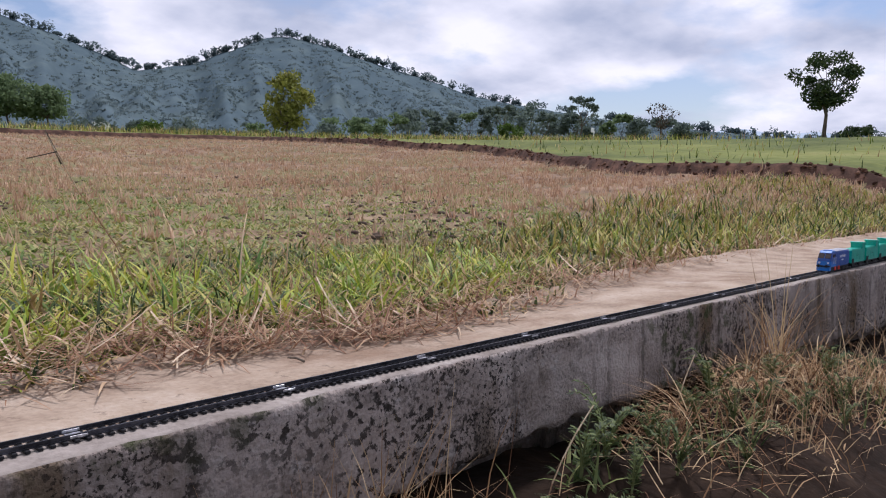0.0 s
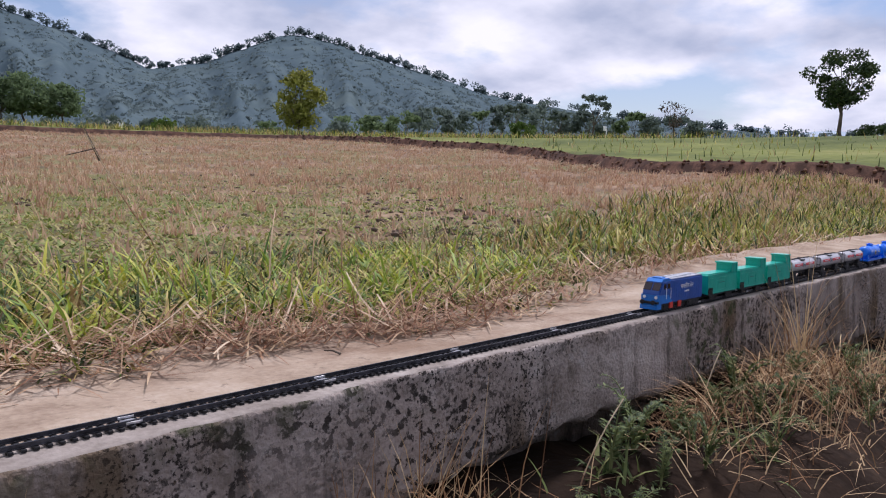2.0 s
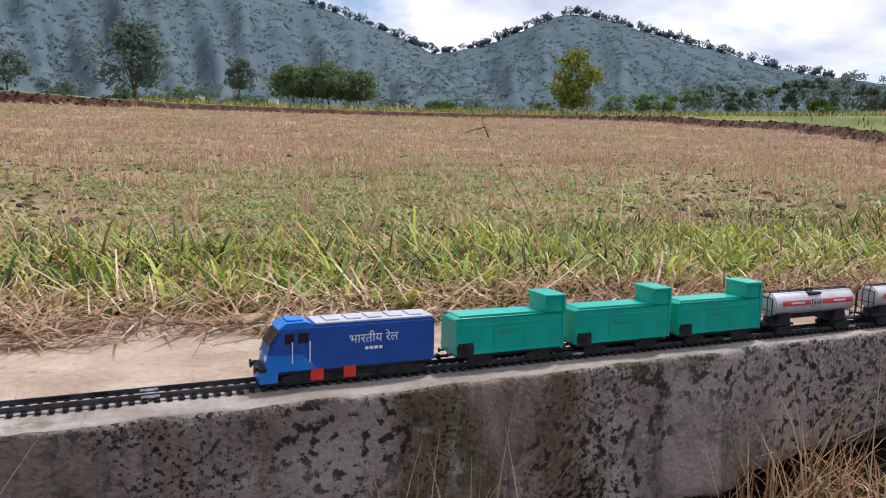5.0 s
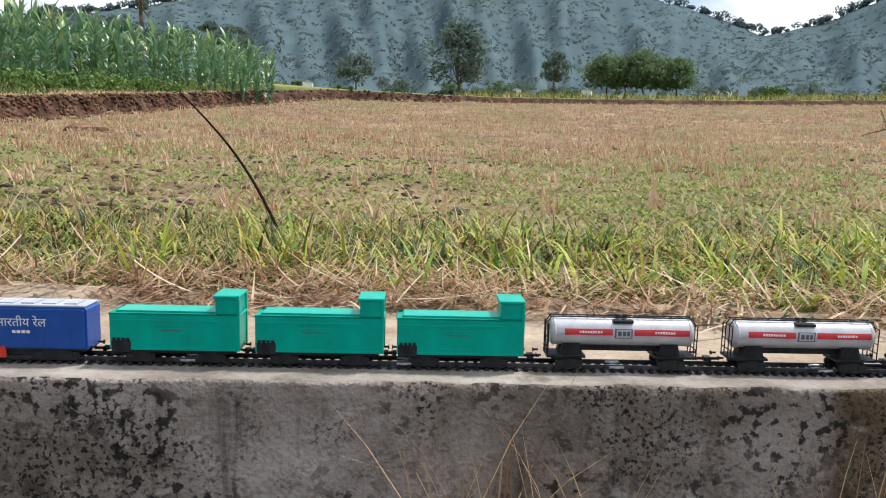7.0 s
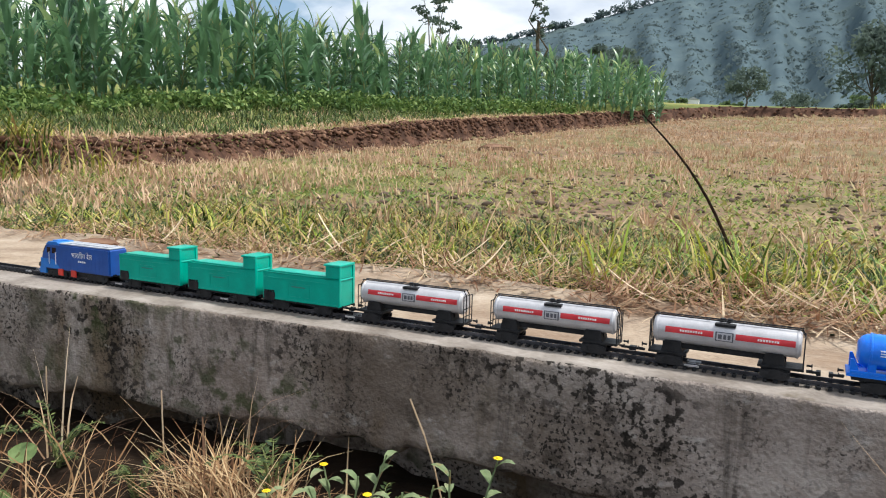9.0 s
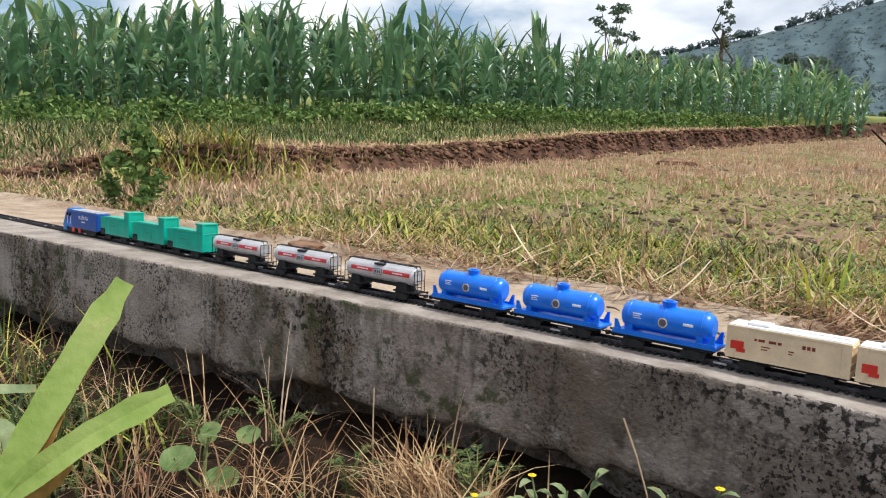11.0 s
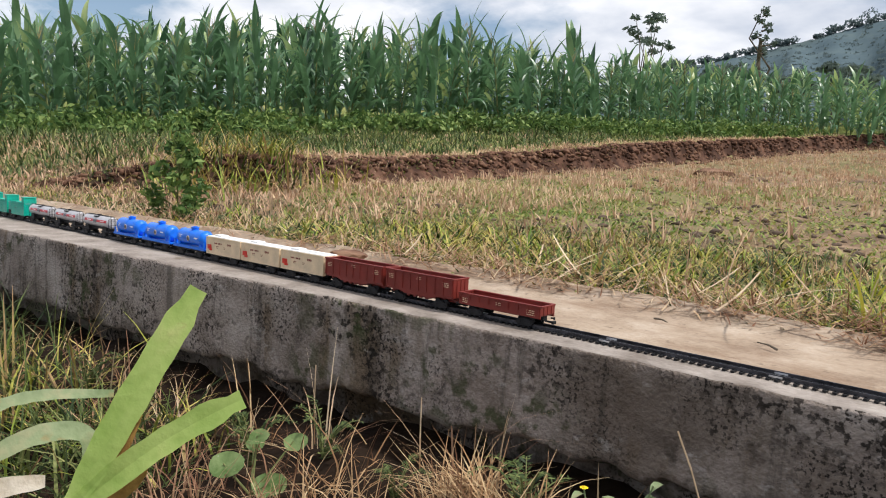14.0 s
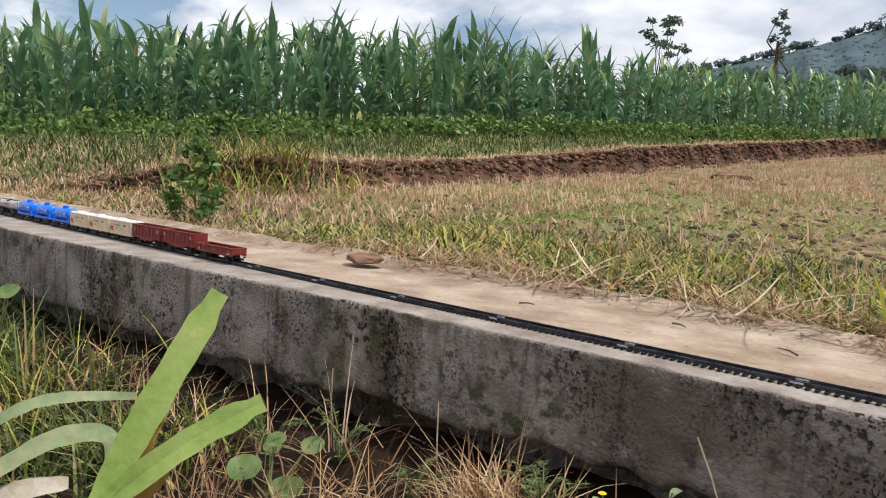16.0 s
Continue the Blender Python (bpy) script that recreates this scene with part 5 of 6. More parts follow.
def make_grass():
    # verge: bunches of long blades that lean over together, with gaps between them
    x0, y0, who = verge_blades(105000, 1.2, 15)
    m = len(who)
    bx, by = x0[who] + rng.normal(0, 0.020, m), y0[who] + rng.normal(0, 0.020, m)
    d = by - path_edge(bx)
    g = lush(x0, y0)[who]
    size = rng.uniform(0.6, 1.35, len(x0))[who] * (0.55 + 0.6 * g)
    h = (0.035 + 0.085 * rng.random(m)) * size * (1 - 0.5 * sstep(-2.4, -3.6, bx)) * sstep(-0.02, 0.20, d).clip(0.5) * (1 - 0.45 * sstep(0.7, 1.2, d))
    az = rng.uniform(0, 6.283, len(x0))[who] + rng.normal(0, 1.6, m)
    strips("verge_grass", np.stack([bx, by, land(bx, by).clip(-0.02)], -1), h, rng.uniform(0.004, 0.0095, m) * (0.7 + 0.5 * g), az, rng.uniform(0.1, 1.1, m), rng.uniform(0.9, 3.3, m), M["grass"], 5,
           label="tangled yellow-green verge grass", category="grass")
    # low undergrowth that closes the base
    x0, y0, who = verge_blades(42000, 1.3, 6)
    m = len(who)
    bx, by = x0[who] + rng.normal(0, 0.03, m), y0[who] + rng.normal(0, 0.03, m)
    strips("verge_undergrowth", np.stack([bx, by, land(bx, by).clip(-0.02)], -1), rng.uniform(0.025, 0.075, m), rng.uniform(0.004, 0.010, m), rng.uniform(0, 6.283, m), rng.uniform(0.5, 1.4, m), rng.uniform(0.2, 1.6, m), M["weed"], 3,
           label="low dark green undergrowth of the verge", category="grass")
    # lusher tufts with broad blades
    tx = np.concatenate([rng.normal(0.35, 0.75, 260), rng.uniform(-6, 6, 90)])
    ty = path_edge(tx) + 0.10 + rng.beta(1.3, 1.8, 350) * 0.95
    k = 18
    m = 350 * k
    bx, by = np.repeat(tx, k) + rng.normal(0, 0.022, m), np.repeat(ty, k) + rng.normal(0, 0.022, m)
    tall = np.repeat(rng.uniform(0.4, 1.15, 350) * (1 - 0.5 * sstep(-2.4, -3.6, tx)), k)
    strips("grass_tufts", np.stack([bx, by, land(bx, by).clip(-0.02)], -1), rng.uniform(0.06, 0.17, m) * tall, rng.uniform(0.005, 0.011, m), rng.uniform(0, 6.283, m), rng.uniform(0.2, 1.2, m), rng.uniform(0.4, 2.6, m), M["tuft"], 5,
           label="lush green grass tufts in the verge", category="grass")
    # taller rank grass where the verge widens
    n = 15000
    x = 1.6 + 6.5 * rng.random(n) ** 1.2
    y = path_edge(x) + 0.08 + rng.beta(1.2, 1.8, n) * (0.9 + 0.28 * (x - 1.6))
    g = lush(x * 0.8, y * 0.8)
    keep = rng.random(n) < 0.25 + 0.75 * g
    x, y, g = x[keep], y[keep], g[keep]
    m = len(x)
    strips("rank_grass", np.stack([x, y, land(x, y).clip(-0.02)], -1), rng.uniform(0.05, 0.16, m) * (0.6 + 0.6 * g), rng.uniform(0.006, 0.013, m), rng.uniform(0, 6.283, m), rng.uniform(0.0, 0.8, m), rng.uniform(0.4, 2.4, m), M["grass"], 4,
           label="taller rank grass along the wide verge", category="grass")
    # a thicker bunch round the foot of the bent stem
    m = 90
    bx, by = rng.normal(-1.17, 0.05, m), rng.normal(0.60, 0.04, m)
    strips("stem_tuft", np.stack([bx, by, land(bx, by).clip(-0.02)], -1), rng.uniform(0.08, 0.17, m), rng.uniform(0.004, 0.009, m), rng.uniform(0, 6.283, m), rng.uniform(0.0, 0.6, m), rng.uniform(0.4, 2.2, m), M["grass"], 5,
           label="taller bunch of grass round a dead stem", category="grass")
    # dead stems through it
    n = 6500
    x = np.concatenate([rng.normal(-0.6, 1.5, n // 2), rng.uniform(-8, 8, n // 2)])
    y = path_edge(x) + 0.02 + rng.beta(1.3, 2.0, n) * 1.4
    strips("verge_dry_grass", np.stack([x, y, land(x, y).clip(-0.01) + 0.004], -1), rng.uniform(0.04, 0.13, n) * sstep(0.0, 0.3, y - path_edge(x)).clip(0.4) * (1 - 0.5 * sstep(-2.4, -3.6, x)), rng.uniform(0.0014, 0.0032, n), rng.uniform(0, 6.283, n), rng.uniform(0.2, 1.4, n), rng.uniform(-0.3, 1.6, n), M["straw"], 4,
           label="dry stems in the verge grass", category="grass")
    # a few taller seed stems that stand out of it
    n = 130
    x = np.concatenate([rng.normal(-0.4, 1.4, n // 2), rng.uniform(-6, 6, n // 2)])
    y = path_edge(x) + 0.15 + rng.random(n) * 1.1
    strips("seed_stems", np.stack([x, y, land(x, y).clip(-0.01)], -1), rng.uniform(0.15, 0.27, n) * (1 - 0.4 * sstep(-2.4, -3.6, x)), rng.uniform(0.0022, 0.0040, n), rng.uniform(0, 6.283, n), rng.uniform(0.0, 0.5, n), rng.uniform(0.1, 1.3, n), M["stubble"], 6,
           label="pale seed stems standing out of the verge", category="grass", blunt=0.5)
    # straw mat along the path's edge
    n = 19000
    x = np.concatenate([rng.normal(-0.5, 1.4, n * 2 // 3), rng.uniform(-8, 8, n - n * 2 // 3)])
    d = rng.beta(2.0, 3.2, n) * 0.33 - 0.06
    keep = rng.random(n) < 0.12 + 0.88 * lush(x * 2.3, d * 6) ** 1.3
    x, d = x[keep], d[keep]
    n = len(x)
    y = path_edge(x) + d
    strips("straw_litter", np.stack([x, y, 0.002 + rng.uniform(0, 0.026, n) * sstep(-0.06, 0.1, d)], -1), rng.uniform(0.02, 0.11, n), rng.uniform(0.0016, 0.0042, n), rng.uniform(0, 6.283, n), rng.uniform(1.0, 1.75, n), rng.uniform(-0.6, 0.8, n), M["straw"], 3,
           label="trampled reddish straw along the path", category="straw")
    n = 260
    x = np.concatenate([rng.normal(-0.6, 1.2, n // 2), rng.uniform(-5, 5, n // 2)])
    y = path_edge(x) - 0.03 + rng.beta(1.5, 2.5, n) * 0.35
    strips("pale_stalks", np.stack([x, y, np.full(n, 0.012)], -1), rng.uniform(0.06, 0.17, n), rng.uniform(0.003, 0.0055, n), rng.uniform(0, 6.283, n), rng.uniform(1.1, 1.6, n), rng.uniform(-0.5, 0.5, n), M["pale_straw"], 5,
           label="thick pale stalks lying in the straw", category="straw", blunt=0.6)
    # near field: low weeds between the clods, in patches
    n = 210000
    y = 0.9 + 7.0 * rng.random(n) ** 1.5
    x = -0.7 + rng.uniform(-1, 1, n) * (2.0 + 1.05 * y)
    g = lush(x * 0.6, y * 0.6) * (0.55 + 0.45 * lush(x * 2.2 + 5, y * 2.2))
    keep = (field_edge(x, y) < 0.2) & (rng.random(n) < 0.22 + 0.78 * g) & (rng.random(n) > sstep(4.5, 8.0, y) * 0.6)
    x, y = x[keep], y[keep]
    m = len(x)
    strips("field_grass", np.stack([x, y, land(x, y)], -1), rng.uniform(0.016, 0.048, m), rng.uniform(0.006, 0.014, m), rng.uniform(0, 6.283, m), rng.uniform(0.7, 1.4, m), rng.uniform(0.2, 1.6, m), M["field_weed"], 3,
           label="low yellow-green weeds in the field", category="grass")
    # stubble tufts
    n = 21000
    y = 1.3 + 20.8 * rng.random(n) ** 1.35
    x = rng.uniform(-8, 14, n)
    keep = (field_edge(x, y) < 0) & (rng.random(n) < 0.10 + 0.85 * np.maximum(sstep(2.5, 6.0, y + 0.8 * rumple(x, y, 0.6)), sstep(2.2, 4.0, x)))
    x, y = np.round(x[keep] / 0.2) * 0.2 + rng.normal(0, 0.05, keep.sum()), y[keep]
    k = 9
    m = len(x) * k
    bx, by = np.repeat(x, k) + rng.normal(0, 0.015, m), np.repeat(y, k) + rng.normal(0, 0.015, m)
    tall = np.repeat(rng.uniform(0.5, 1.4, len(x)), k)
    strips("stubble", np.stack([bx, by, land(bx, by) - 0.005], -1), rng.uniform(0.03, 0.085, m) * tall, rng.uniform(0.007, 0.014, m), rng.uniform(0, 6.283, m), rng.uniform(0.0, 0.7, m), rng.uniform(0, 0.9, m), M["stubble"], 2,
           label="dry tan rice stubble tufts", category="stubble")
    # grass on the terrace before the maize, dry at its lip and green towards the plants
    n = 46000
    az = rng.uniform(101, 170, n)
    u = rng.random(n)
    r = np.interp(az, [a for a, _, _ in CORN][::-1], [v for _, v, _ in CORN][::-1]) - u * 6.0
    x, y = EYE[0] + r * np.cos(np.radians(az)), EYE[1] + r * np.sin(np.radians(az))
    e = field_edge(x, y)
    keep = (e > 0.24) & (y > 0.7)
    x, y, e, u = x[keep], y[keep], e[keep], u[keep]
    dry = rng.random(len(x)) < 0.85 * sstep(0.9, 0.3, e) + 0.20
    for name, pick, mat, tall, label in (("bank_grass", ~dry, "weed", 1.0, "green grass and weeds on the bank"), ("bank_dry_grass", dry, "stubble", 0.55, "pale dry grass on the lip of the bank")):
        px, py = x[pick], y[pick]
        m = len(px)
        strips(name, np.stack([px, py, land(px, py)], -1), rng.uniform(0.05, 0.20, m) * tall * (0.3 + 0.9 * lush(px, py)), rng.uniform(0.010, 0.020, m), rng.uniform(0, 6.283, m), rng.uniform(0.1, 1.0, m), rng.uniform(0.3, 1.8, m), M[mat], 3, label=label, category="grass")
    # long grass in the gully that cuts the bank
    n = 900
    x, y = rng.normal(-5.15, 0.28, n), rng.normal(1.75, 0.28, n)
    strips("gully_grass", np.stack([x, y, land(x, y) - 0.01], -1), rng.uniform(0.08, 0.30, n), rng.uniform(0.006, 0.014, n), rng.uniform(0, 6.283, n), rng.uniform(0.1, 0.8, n), rng.uniform(0.4, 2.2, n), M["grass"], 4, label="long drooping grass in a gully of the bank", category="grass")
    # a low hedge of herbs along the maize
    C, R = [], []
    for k in range(330):
        a = rng.uniform(101.5, 169)
        r = float(np.interp(a, [q for q, _, _ in CORN][::-1], [v for _, v, _ in CORN][::-1])) - 0.25 - 1.5 * rng.random() ** 1.6
        px, py = EYE[0] + r * math.cos(radians(a)), EYE[1] + r * math.sin(radians(a))
        if py < 0.9 or float(field_edge(px, py)) < 0.5:
            continue
        q = rng.uniform(0.10, 0.24) * (0.5 + 0.9 * float(lush(px * 0.7, py * 0.7)))
        C.append((px, py, float(land(px, py)) + q * 0.5)); R.append(q)
    V, F = leaf_cloud(C, R, 110, 0.045, 0.8)
    mesh_ob("herb_hedge", V, F, M["herb"], "stuff", "low green herbs along the foot of the maize", "weeds")
    # dry grass at the field's near corner and along the bank's lip
    n = 14000
    x, y = scatter(n, -9.5, -3.2, 0.4, 3.4)
    strips("corner_grass", np.stack([x, y, land(x, y)], -1), rng.uniform(0.02, 0.09, n), rng.uniform(0.005, 0.011, n), rng.uniform(0, 6.283, n), rng.uniform(0.1, 0.9, n), rng.uniform(0.2, 1.4, n), M["stubble"], 3,
           label="pale dry grass beside the track", category="grass")
    n = 16000
    x, y = scatter(n, 1.5, 60, 0.5, 60)
    keep = (field_edge(x, y) > 0.2) & (x < 14 + y * 1.2)
    x, y = x[keep], y[keep]
    m = len(x)
    s = 0.5 + np.hypot(x, y) / 25
    strips("meadow_grass", np.stack([x, y, land(x, y)], -1), rng.uniform(0.06, 0.22, m) * s, rng.uniform(0.01, 0.02, m) * s, rng.uniform(0, 6.283, m), rng.uniform(0.1, 0.7, m), rng.uniform(0.2, 1.4, m), M["grass"], 2,
           label="green grass of the grassland", category="grass")


make_grass()


def make_bank_clods():
    """Broken lumps of clay all along the faces of the banks."""
    C, R = [], []
    while len(C) < 4600:
        y = 0.6 + 21.5 * rng.random() ** 1.3
        x = (-9.5 + 4.8 * rng.random()) if rng.random() < 0.62 else (8.0 + 7.0 * rng.random())
        if y > 14 and rng.random() < 0.5:
            x = rng.uniform(-9, 14)
        e = float(field_edge(x, y))
        if not -0.12 < e < 0.25 or (x > 5 and rng.random() < 0.7):
            continue
        s = rng.uniform(0.010, 0.034) * (0.8 + 0.03 * y)
        C.append((x, y, float(land(x, y)) + s * 0.05)); R.append(s)
    V, F = lumps(C, R, 0.75, 0.35)
    mesh_ob("bank_clods", V, F, M["bank"], "stuff", "broken red-brown clay lumps of the bank", "soil")


make_bank_clods()


def lump(bm, c, r, seed):
    q = random.Random(seed)
    g = bmesh.ops.create_icosphere(bm, subdivisions=2, radius=1.0)
    for v in g["verts"]:
        k = 1 + 0.35 * noise.noise(v.co * 1.7 + Vector((seed, 0, 0))) + 0.12 * q.uniform(-1, 1)
        v.co = Vector(c) + Vector((v.co.x * r[0] * k, v.co.y * r[1] * k, v.co.z * r[2] * k))


def make_clods():
    ico = bmesh.new(); bmesh.ops.create_icosphere(ico, subdivisions=1, radius=1.0)
    co = np.array([tuple(v.co) for v in ico.verts]); fa = np.array([[v.index for v in f.verts] for f in ico.faces]); ico.free()
    V, F = [], []
    n = 0
    for k in range(5200):
        y = 1.0 + 7 * rng.random() ** 1.4
        x = -0.7 + rng.uniform(-1, 1) * (1.6 + 0.9 * y)
        if field_edge(x, y) > 0 or lush(x * 0.6, y * 0.6) * (0.55 + 0.45 * lush(x * 2.2 + 5, y * 2.2)) > 0.18 + 0.24 * rng.random():
            continue
        s = rng.uniform(0.006, 0.020) * (1.6 if rng.random() < 0.1 else 1)
        V.append(co * (1 + 0.4 * rng.normal(size=(len(co), 1)).clip(-1, 1) * 0.6) * (s, s, s * 0.6) + (x, y, float(land(x, y)) + s * 0.15)); F.append(fa + n); n += len(co)
    mesh_ob("soil_clods", np.concatenate(V), np.concatenate(F), M["clod"], "stuff", "dark dry soil clods in the field", "soil")


make_clods()


# ---- canal side ----
def clump(name, cx, cy, spread, n, h, w, mat, label, lean=(0.0, 0.6), droop=(0.2, 1.4), z=None, category="grass", thing=True, bias=None):
    x, y = rng.normal(cx, spread, n), rng.normal(cy, spread * 0.6, n)
    y = np.minimum(y, wall_front(x) - 0.012)
    zz = bed(x, y) - 0.01 if z is None else np.full(n, z)
    az = rng.uniform(0, 6.283, n) if bias is None else rng.normal(bias, 0.9, n)
    return strips(name, np.stack([x, y, zz], -1), rng.uniform(h[0], h[1], n), rng.uniform(w[0], w[1], n), az, rng.uniform(*lean, n), rng.uniform(*droop, n), mat, 4, "stuff", label, category)


def make_feathery_weed(seed, h):
    """A weed with arching stems and feathery rows of small leaflets."""
    q = random.Random(seed)
    root = tagged(new("feathery_weed"), "grey-green feathery weed on the canal side", "weed", "feathery weeds")
    bm = bmesh.new()
    V = []
    for k in range(q.randint(6, 9)):
        a, out, top = q.uniform(0, 6.28), q.uniform(0.25, 0.9) * h, h * q.uniform(0.5, 1.0)
        last, n = Vector((0, 0, -0.02)), 9
        for i in range(1, n + 1):
            f = i / n
            p = Vector((out * f ** 1.4 * math.cos(a), out * f ** 1.4 * math.sin(a), top * math.sin(f * 1.9) / math.sin(1.57)))
            rod(bm, last, p, 0.0012 * (1.3 - f), 5, 0.0012 * (1.2 - f), False)
            way = (p - last).normalized()
            side = way.cross(Vector((0, 0, 1))).normalized()
            for s in (-1, 1):
                for g in (0.0, 0.5):
                    b = last.lerp(p, g)
                    L = h * q.uniform(0.10, 0.20) * (1.15 - 0.6 * f)
                    d = (side * s + way * 0.6 + Vector((0, 0, q.uniform(-0.3, 0.5)))).normalized()
                    c = d.cross(Vector((q.uniform(-0.4, 0.4), q.uniform(-0.4, 0.4), 1))).normalized() * L * 0.17
                    V += [b, b + d * L * 0.5 + c, b + d * L, b + d * L * 0.5 - c]
            last = p
    part("stem", bm, M["stalk"], root)
    V = np.array([tuple(v) for v in V])
    ob = mesh_ob("foliage", V, np.arange(len(V)).reshape(-1, 4), M["weed"])
    ob.parent = root
    return root


def make_feathery_weeds():
    kinds = [make_feathery_weed(20 + k, 0.08) for k in range(4)]
    used = set()
    q = random.Random(5)
    spots = [(0.42, -0.13), (0.50, -0.12), (0.58, -0.17), (0.66, -0.12), (0.74, -0.15), (0.80, -0.11), (0.90, -0.20), (0.36, -0.20), (0.26, -0.20), (0.70, -0.26), (1.05, -0.30), (1.35, -0.34),
             (-1.62, -0.17), (-1.45, -0.18), (-1.36, -0.15), (-1.80, -0.22), (-1.98, -0.20), (-2.12, -0.24), (-2.28, -0.22), (-2.42, -0.30), (-2.60, -0.30), (-2.20, -0.40), (-1.90, -0.40), (-2.75, -0.40),
             (0.62, -0.13), (0.78, -0.20), (0.86, -0.12), (0.96, -0.26), (1.10, -0.14), (1.18, -0.26), (1.28, -0.20), (1.40, -0.16), (1.50, -0.28), (0.54, -0.22), (0.46, -0.19),
             (-2.95, -0.34), (-3.15, -0.45), (-2.50, -0.50), (-3.4, -0.5), (-2.05, -0.52), (-1.78, -0.34), (1.6, -0.2), (1.9, -0.3)]
    for x, y in spots:
        k = q.randrange(4)
        s = q.uniform(0.75, 1.35)
        m = pose(x, y, float(bed(x, y)), q.uniform(-8, 8), q.uniform(-8, 8), q.uniform(0, 360))
        t = kinds[k] if k not in used else copy_thing(kinds[k], m)
        used.add(k)
        t.matrix_basis = m @ Matrix.Diagonal((s, s, s, 1))
    for k, ob in enumerate(kinds):
        if k not in used:
            ob.matrix_basis = pose(-3.6 - 0.2 * k, -0.5, float(bed(-3.6 - 0.2 * k, -0.5)))


def make_canal_plants():
    tall, dry = "rust-coloured dry grass clump against the wall", M["drygrass"]
    for x, y, s, n, h in ((-0.45, -0.10, 0.022, 26, (0.14, 0.30)), (-0.37, -0.10, 0.025, 30, (0.14, 0.32)), (-0.02, -0.10, 0.04, 75, (0.10, 0.26)), (0.09, -0.10, 0.045, 75, (0.10, 0.24)),
                          (-0.85, -0.10, 0.025, 42, (0.16, 0.31)), (-0.77, -0.11, 0.035, 55, (0.10, 0.27)), (-0.48, -0.11, 0.02, 24, (0.12, 0.30)), (1.22, -0.10, 0.025, 70, (0.16, 0.34))):
        clump("dry_grass_clump", x, y, s, n, h, (0.0014, 0.0032), dry, tall, (0.0, 0.45), (0.1, 1.4))
    for x, y, s, n, h in ((1.02, -0.13, 0.05, 90, (0.08, 0.22)), (1.30, -0.17, 0.09, 170, (0.08, 0.22)), (1.12, -0.22, 0.10, 170, (0.06, 0.16)), (1.45, -0.26, 0.12, 170, (0.08, 0.20)), (0.72, -0.14, 0.07, 110, (0.05, 0.14)), (0.62, -0.20, 0.06, 70, (0.05, 0.14)), (0.85, -0.24, 0.10, 130, (0.05, 0.13)), (2.1, -0.2, 0.2, 160, (0.15, 0.32))):
        clump("dry_grass_clump", x, y, s, n, h, (0.0014, 0.0034), dry, "tangled dry grass below the wall", (0.1, 1.5), (0.0, 2.4))
    for x, y, s, n, h in ((0.05, -0.12, 0.05, 60, (0.04, 0.12)), (0.42, -0.14, 0.06, 70, (0.03, 0.08)), (0.75, -0.16, 0.10, 80, (0.03, 0.09)), (1.25, -0.26, 0.10, 70, (0.04, 0.10))):
        clump("weed_patch", x, y, s, n, h, (0.003, 0.008), M["weed"], "small green weeds under the wall", (0.2, 1.2), (0.2, 1.6))
    names = {"drygrass": "rust-coloured dry grass in the canal", "straw": "straw-coloured dry grass in the canal", "weed": "green weeds in the canal", "grass": "yellow-green grass in the canal"}
    # growth beside the camera's later stand
    for x, y, s, n, h, mat in ((-1.85, -0.30, 0.06, 110, (0.07, 0.17), "drygrass"), (-1.75, -0.40, 0.06, 120, (0.08, 0.18), "drygrass"), (-2.05, -0.38, 0.08, 130, (0.08, 0.20), "straw"),
                               (-2.35, -0.40, 0.10, 240, (0.10, 0.22), "weed"), (-2.7, -0.42, 0.14, 330, (0.10, 0.24), "grass"), (-2.5, -0.60, 0.12, 160, (0.10, 0.24), "grass"),
                               (-3.1, -0.5, 0.2, 420, (0.10, 0.26), "weed"), (-3.0, -0.75, 0.2, 260, (0.12, 0.28), "grass"), (-3.7, -0.6, 0.3, 500, (0.12, 0.28), "weed"), (-4.6, -0.8, 0.5, 700, (0.15, 0.32), "weed"),
                               (-2.15, -0.60, 0.10, 130, (0.08, 0.20), "straw"), (-1.95, -0.60, 0.10, 120, (0.06, 0.16), "weed"), (-2.3, -0.28, 0.06, 90, (0.08, 0.17), "grass"), (-2.55, -0.27, 0.10, 120, (0.08, 0.18), "straw"),
                               (-1.74, -0.14, 0.03, 16, (0.12, 0.22), "straw"), (-2.0, -0.17, 0.03, 14, (0.12, 0.22), "straw"), (-2.18, -0.18, 0.03, 14, (0.12, 0.24), "drygrass"), (-3.3, -0.3, 0.12, 160, (0.10, 0.22), "weed")):
        clump("canal_grass_clump", x, y, s, n, h, (0.0016, 0.0038) if mat in ("drygrass", "straw") else (0.003, 0.007), M[mat], names[mat], (0.0, 1.1), (0.2, 1.9))
    # matted heaps of fallen hay
    for x, y, s, n in ((-1.60, -0.25, 0.045, 420), (-1.68, -0.21, 0.035, 260), (-1.52, -0.27, 0.04, 260), (0.10, -0.13, 0.05, 160), (-1.80, -0.44, 0.07, 300), (1.12, -0.18, 0.08, 220), (0.70, -0.13, 0.05, 140), (0.92, -0.18, 0.08, 200), (1.35, -0.22, 0.09, 220)):
        px, py = rng.normal(x, s, n), rng.normal(y, s * 0.7, n)
        py = np.minimum(py, wall_front(px) - 0.012)
        pz = bed(px, py) + rng.uniform(0.0, 0.07, n) * np.exp(-((px - x) ** 2 + (py - y) ** 2) / (2 * s * s))
